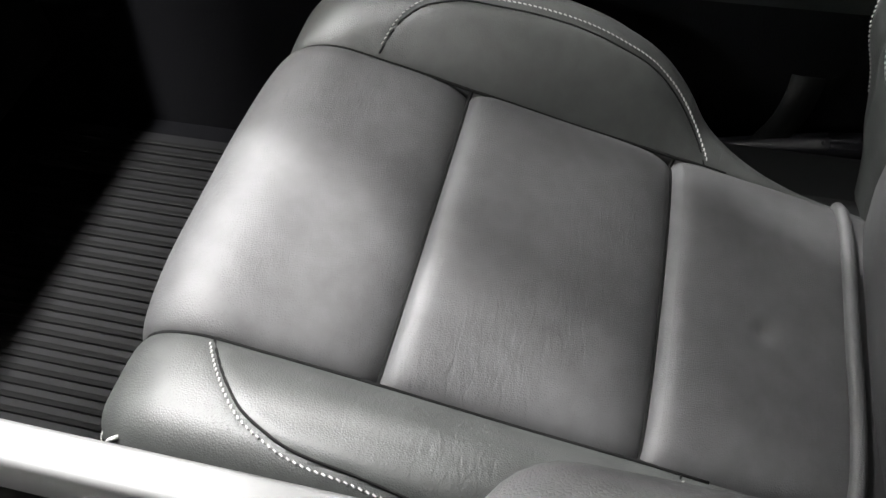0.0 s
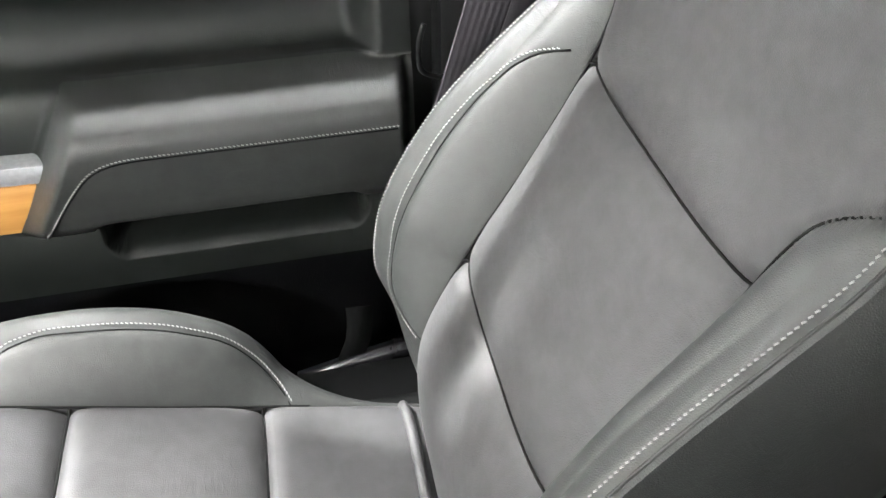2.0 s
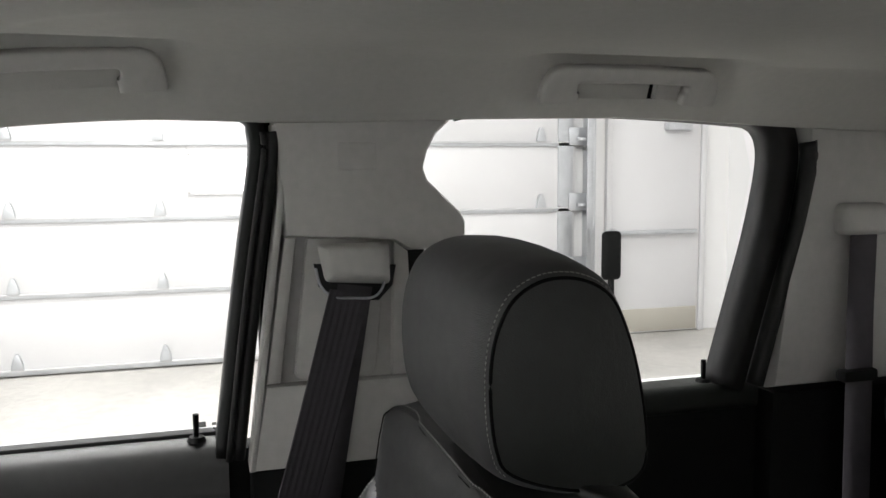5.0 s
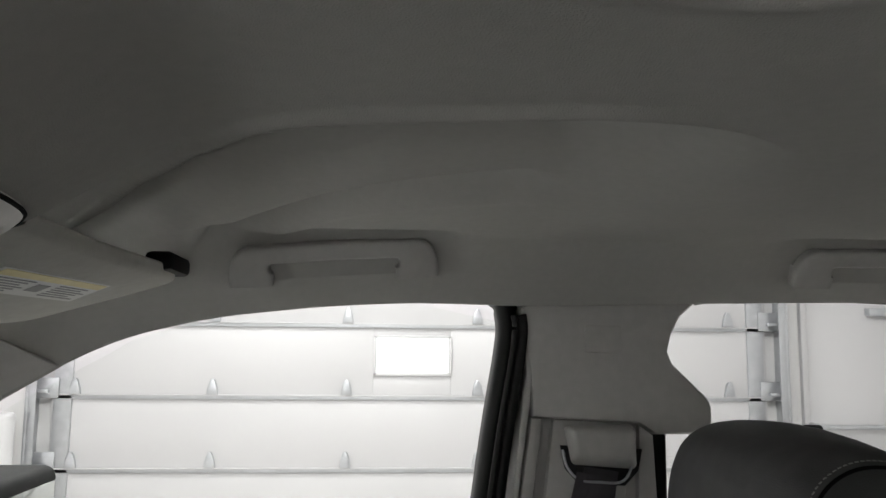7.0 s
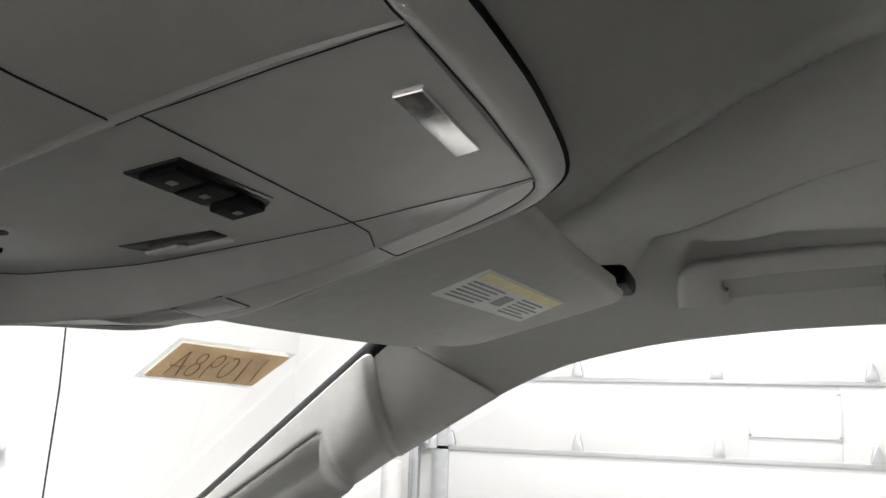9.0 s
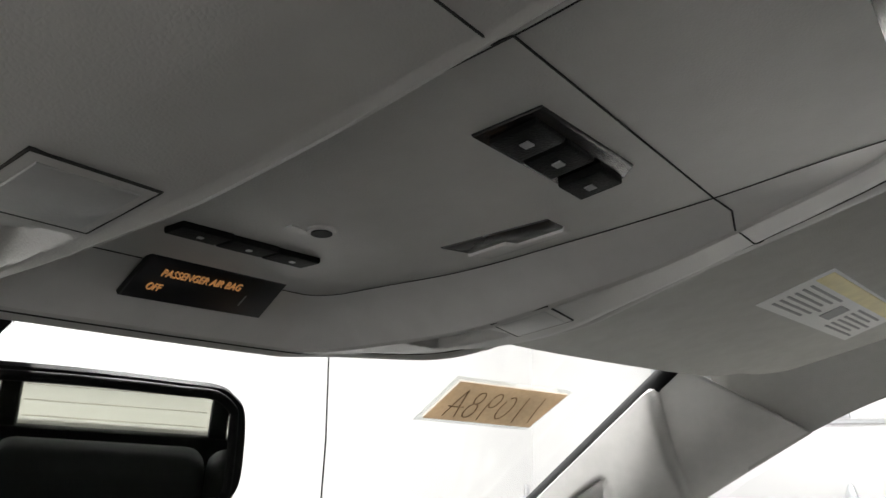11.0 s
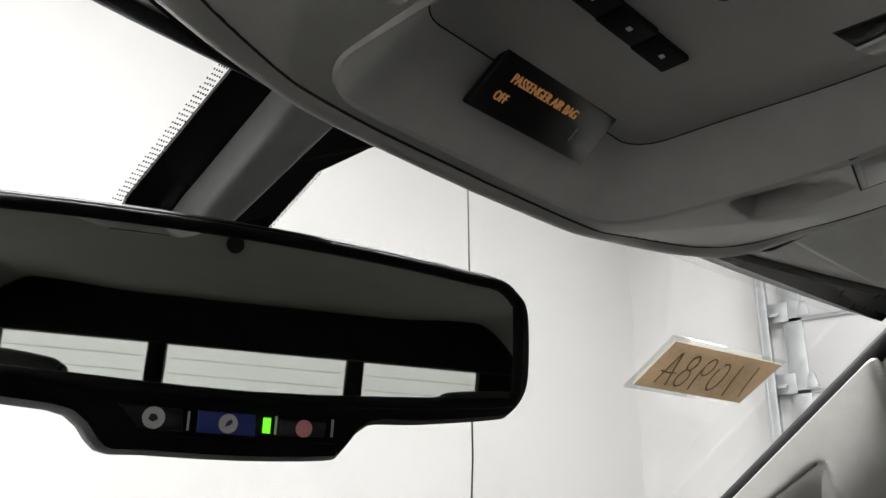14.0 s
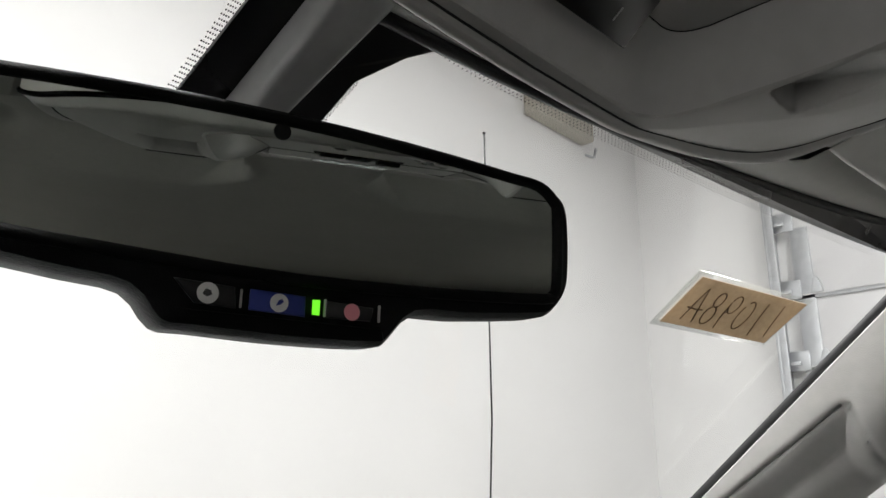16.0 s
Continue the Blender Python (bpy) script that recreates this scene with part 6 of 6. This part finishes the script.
box("bonnet", (-1.02, 1.305, 0.55), (1.02, 2.55, 1.26), SILVER, wing, bevel=0.10, seg=5)
bed = thing("truck_bed", (0.0, -2.6, 0.6), "pale truck bed with flat cover", "truck bed")
box("bed_box", (-0.98, -3.55, 0.45), (0.98, -1.56, 1.33), SILVER, bed, bevel=0.05, seg=4)
box("bed_cover", (-0.92, -3.48, 1.33), (0.92, -1.60, 1.365), TAN_PAINT, bed, bevel=0.012)
sm_ = thing("door_mirror", (1.1, 0.60, 1.30), "black framed door mirror outside the front window", "door mirror")
box("mirror_case", (1.00, 0.60, 1.17), (1.315, 0.72, 1.512), DARK, sm_, bevel=0.022, seg=4)
box("mirror_pane", (1.026, 0.597, 1.198), (1.289, 0.602, 1.486), MIRROR, sm_, "mirror glass", bevel=0.002)
box("mirror_foot", (0.89, 0.62, 1.28), (1.01, 0.69, 1.36), DARK, sm_, bevel=0.015)
for sx in (1, -1):
    for yy in (1.75, -2.6):
        wh = thing("wheel", (0.88 * sx, yy, 0.15), "black truck tyre on a silver rim", "wheel", "truck wheels")
        bm = bmesh.new()
        bmesh.ops.create_cone(bm, cap_ends=True, segments=40, radius1=0.39, radius2=0.39, depth=0.26, matrix=Matrix.Translation((0.88 * sx, yy, 0.54)) @ Euler((0, radians(90), 0)).to_matrix().to_4x4())
        bmesh.ops.bevel(bm, geom=[e for e in bm.edges if len(e.link_faces) == 2 and any(len(f.verts) > 8 for f in e.link_faces)], offset=0.05, segments=3, affect="EDGES", profile=0.5)
        part_bm("tyre", bm, RUBBER, wh, smooth=True)
        bm = bmesh.new()
        bmesh.ops.create_cone(bm, cap_ends=True, segments=32, radius1=0.25, radius2=0.22, depth=0.04, matrix=Matrix.Translation((1.005 * sx, yy, 0.54)) @ Euler((0, radians(90 * sx), 0)).to_matrix().to_4x4())
        part_bm("rim", bm, SILVER, wh, smooth=True)

# ---- garage ----
tagged(box("ground", (-9, -9, FLOOR_Z - 0.2), (9, 9, FLOOR_Z), CONCRETE, bevel=0), "smooth grey concrete workshop floor", "floor", kind="structure")
tagged(box("wall_east", (6.62, -5.2, FLOOR_Z), (6.80, 4.2, CEILING_Z), WALL, bevel=0), "white painted workshop wall behind the sectional door", "wall", kind="structure")
tagged(box("wall_north", (-6.2, 4.0, FLOOR_Z), (6.62, 4.2, CEILING_Z), WALL, bevel=0), "white painted workshop front wall", "wall", kind="structure")
tagged(box("wall_south_garage", (-6.2, -5.2, FLOOR_Z), (6.62, -5.0, CEILING_Z), WALL, bevel=0), "white painted workshop rear wall", "wall", kind="structure")
tagged(box("wall_west_garage", (-6.4, -5.2, FLOOR_Z), (-6.2, 4.2, CEILING_Z), WALL, bevel=0), "white painted workshop side wall", "wall", kind="structure")
tagged(box("ceiling", (-6.4, -5.2, CEILING_Z), (6.8, 4.2, CEILING_Z + 0.15), WALL, bevel=0), "white workshop ceiling", "ceiling", kind="structure")
# cases and tubes for the added lamps, all out of view
for x, y, sx, sy, watts in LAMPS:
    fx = thing("ceiling_lamp", (x, y, CEILING_Z - 0.08), "unseen white strip lamp added at the workshop ceiling", "ceiling lamp", "workshop strip lamps")
    box("lamp_case", (x - sx / 2 - 0.04, y - sy / 2 - 0.04, CEILING_Z - 0.08), (x + sx / 2 + 0.04, y + sy / 2 + 0.04, CEILING_Z), DOOR_WHITE, fx, bevel=0.01)
    box("lamp_tube", (x - sx / 2, y - sy / 2, CEILING_Z - 0.105), (x + sx / 2, y + sy / 2, CEILING_Z - 0.08), LAMP_FACE, fx, bevel=0.008)

gd = thing("sectional_door", (6.55, -0.4, FLOOR_Z), "white sectional garage door with steel hinges and one pane", "garage door")
GY0, GY1 = -3.32, 2.60
z = FLOOR_Z + 0.02
rows = [0.20, 0.785, 1.365, 1.955, 2.54, 3.12, 3.70]
for k in range(len(rows)):
    z0, z1 = (FLOOR_Z + 0.01, rows[0]) if k == 0 else (rows[k - 1] + 0.002, rows[k] - 0.002)
    if k != 3:
        box("section", (6.535, GY0, z0), (6.60, GY1, z1), DOOR_WHITE, gd, bevel=0.006)
    else:
        for y0, y1, a, b in ((GY0, -0.60, z0, z1), (0.045, GY1, z0, z1), (-0.60, 0.045, z0, 1.545), (-0.60, 0.045, 1.865, z1)):
            box("section", (6.535, y0, a), (6.60, y1, b), DOOR_WHITE, gd, bevel=0.003)
pane = box("window_pane", (6.56, -0.59, 1.555), (6.575, 0.035, 1.855), WINDOW_LIGHT, gd, "daylit frosted pane", bevel=0.004)
for lo_, hi_ in (((6.515, -0.60, 1.535), (6.545, 0.045, 1.562)), ((6.515, -0.60, 1.848), (6.545, 0.045, 1.872)), ((6.515, -0.605, 1.54), (6.545, -0.578, 1.868)), ((6.515, 0.02, 1.54), (6.545, 0.048, 1.868))):
    box("pane_frame", lo_, hi_, DOOR_WHITE, gd, bevel=0.004)
for zr in rows[:-1]:
    box("rail_strip", (6.515, GY0, zr - 0.028), (6.537, GY1, zr + 0.006), STEEL, gd, "galvanised strip", bevel=0.004)
    box("rail_lip", (6.505, GY0, zr + 0.002), (6.536, GY1, zr + 0.012), DOOR_WHITE, gd, bevel=0.003)
hv = [(-0.045, 0.0), (0.045, 0.0), (0.040, 0.045), (0.022, 0.105), (0.010, 0.125), (-0.010, 0.125), (-0.022, 0.105), (-0.040, 0.045)]
for zr in rows[:-1]:
    for y in (2.42, 1.34, 0.26, -0.82, -1.90, -2.98):
        h = yz_prism("hinge", [(y + a, zr + 0.012 + b) for a, b in hv], 6.495, 6.535, STEEL, gd, "galvanised hinge", bevel=0.004)
for y, s in ((2.74, 1), (-3.45, -1)):
    box("end_stile", (6.515, min(y - 0.16 * s, y - 0.30 * s), FLOOR_Z), (6.537, max(y - 0.16 * s, y - 0.30 * s), 3.7), STEEL, gd, bevel=0.003)
    tr = thing("door_track", (6.45, y, FLOOR_Z), "galvanised steel door track", "door track", "door tracks")
    box("track_web", (6.40, y - 0.012, FLOOR_Z), (6.62, y + 0.012, 4.4), STEEL, tr, bevel=0.003)
    box("track_lip", (6.40, y - 0.04 * s - 0.03, FLOOR_Z), (6.415, y - 0.04 * s + 0.03, 4.4), STEEL, tr, bevel=0.003)
    for zr in rows:
        box("bracket", (6.44, min(y, y - 0.14 * s), zr + 0.02), (6.47, max(y, y - 0.14 * s), zr + 0.05), STEEL, tr, bevel=0.003)
        box("roller_plate", (6.50, min(y - 0.02 * s, y - 0.20 * s), zr - 0.02), (6.512, max(y - 0.02 * s, y - 0.20 * s), zr + 0.14), STEEL, tr, bevel=0.003)
# exit door
ed = thing("door_1", (6.6, -4.2, FLOOR_Z), "white steel exit door with push bar and closer", "exit door", kind="structure")
box("leaf", (6.585, -4.66, FLOOR_Z + 0.01), (6.618, -3.72, 2.24), DOOR_WHITE, ed, bevel=0.004)
box("kick_plate", (6.578, -4.64, FLOOR_Z + 0.02), (6.586, -3.74, FLOOR_Z + 0.24), TAN_PAINT, ed, bevel=0.002)
box("push_bar", (6.50, -4.60, 1.105), (6.55, -3.74, 1.145), STEEL, ed, "steel push bar", bevel=0.01)
box("bar_head", (6.50, -3.76, 1.00), (6.585, -3.69, 1.16), STEEL, ed, bevel=0.01)
box("closer", (6.50, -4.52, 2.08), (6.585, -4.26, 2.15), STEEL, ed, "door closer", bevel=0.01)
for y0, y1 in ((-4.72, -4.665), (-3.715, -3.66)):
    box("frame_post", (6.565, y0, FLOOR_Z), (6.62, y1, 2.30), DOOR_WHITE, ed, bevel=0.006)
box("frame_head", (6.565, -4.72, 2.245), (6.62, -3.66, 2.30), DOOR_WHITE, ed, bevel=0.006)
sb = thing("switch_box", (6.56, -3.55, 1.35), "dark wall switch box on a steel conduit", "switch box")
box("box_body", (6.54, -3.535, 1.345), (6.618, -3.465, 1.50), DARK, sb, bevel=0.008)
tube("conduit", [(6.60, -3.50, 1.50), (6.60, -3.50, 3.4)], 0.012, STEEL, sb)
tube("conduit", [(6.60, -3.50, FLOOR_Z), (6.60, -3.50, 1.345)], 0.010, STEEL, sb)
stool = thing("dark_stool", (6.2, -3.4, FLOOR_Z), "dark stool back standing by the door track", "stool")
box("stool_back", (6.10, -3.58, 0.75), (6.18, -3.40, 1.18), DARK, stool, bevel=0.04, seg=4)
tube("stool_post", [(6.14, -3.49, FLOOR_Z), (6.14, -3.49, 0.78)], 0.03, DARK, stool)
bo = thing("bollard", (6.2, 2.86, FLOOR_Z), "white domed safety bollard", "bollard")
bm = bmesh.new()
bmesh.ops.create_cone(bm, cap_ends=True, segments=28, radius1=0.085, radius2=0.085, depth=1.10, matrix=Matrix.Translation((6.25, 2.84, FLOOR_Z + 0.55)))
bmesh.ops.bevel(bm, geom=[e for e in bm.edges if all(v.co.z > 1 for v in e.verts)], offset=0.035, segments=4, affect="EDGES", profile=0.5)
part_bm("post", bm, DOOR_WHITE, bo, smooth=True)
tagged(box("baseboard", (-6.2, -4.998, FLOOR_Z), (6.6, -4.98, FLOOR_Z + 0.12), CONCRETE, bevel=0.003), "grey skirting along the rear wall", "skirting", kind="structure")
for y, z in ((-4.985, 1.20), (-4.985, 0.47)):
    sc = thing("wall_hook", (6.0 if z > 1 else 6.25, -4.97, z), "small dark hook on the white wall", "hook")
    x = 6.0 if z > 1 else 6.25
    box("hook_body", (x - 0.025, -5.0, z - 0.03), (x + 0.025, -4.95, z + 0.03), DARK, sc, bevel=0.01)
for x, z in ((3.36, 1.36), (6.48, 1.36)):
    so = thing("wall_socket", (x, 3.98, z), "white wall socket with grey insert", "socket")
    box("plate", (x - 0.04, 3.975, z - 0.06), (x + 0.04, 3.999, z + 0.06), DOOR_WHITE, so, bevel=0.004)
    box("insert", (x - 0.02, 3.972, z - 0.03), (x + 0.02, 3.977, z + 0.03), STEEL, so, bevel=0.002)
he = thing("wall_heater", (5.2, 3.8, 4.35), "pale beige wall unit with cable", "wall unit")
box("case", (4.79, 3.86, 4.595), (5.66, 3.999, 5.005), TAN_PAINT, he, bevel=0.02)
tube("cable", catmull([(5.56, 3.9, 4.455), (5.69, 3.9, 4.475), (5.76, 3.92, 4.575), (5.86, 3.97, 4.615)], 5), 0.012, STEEL, he)
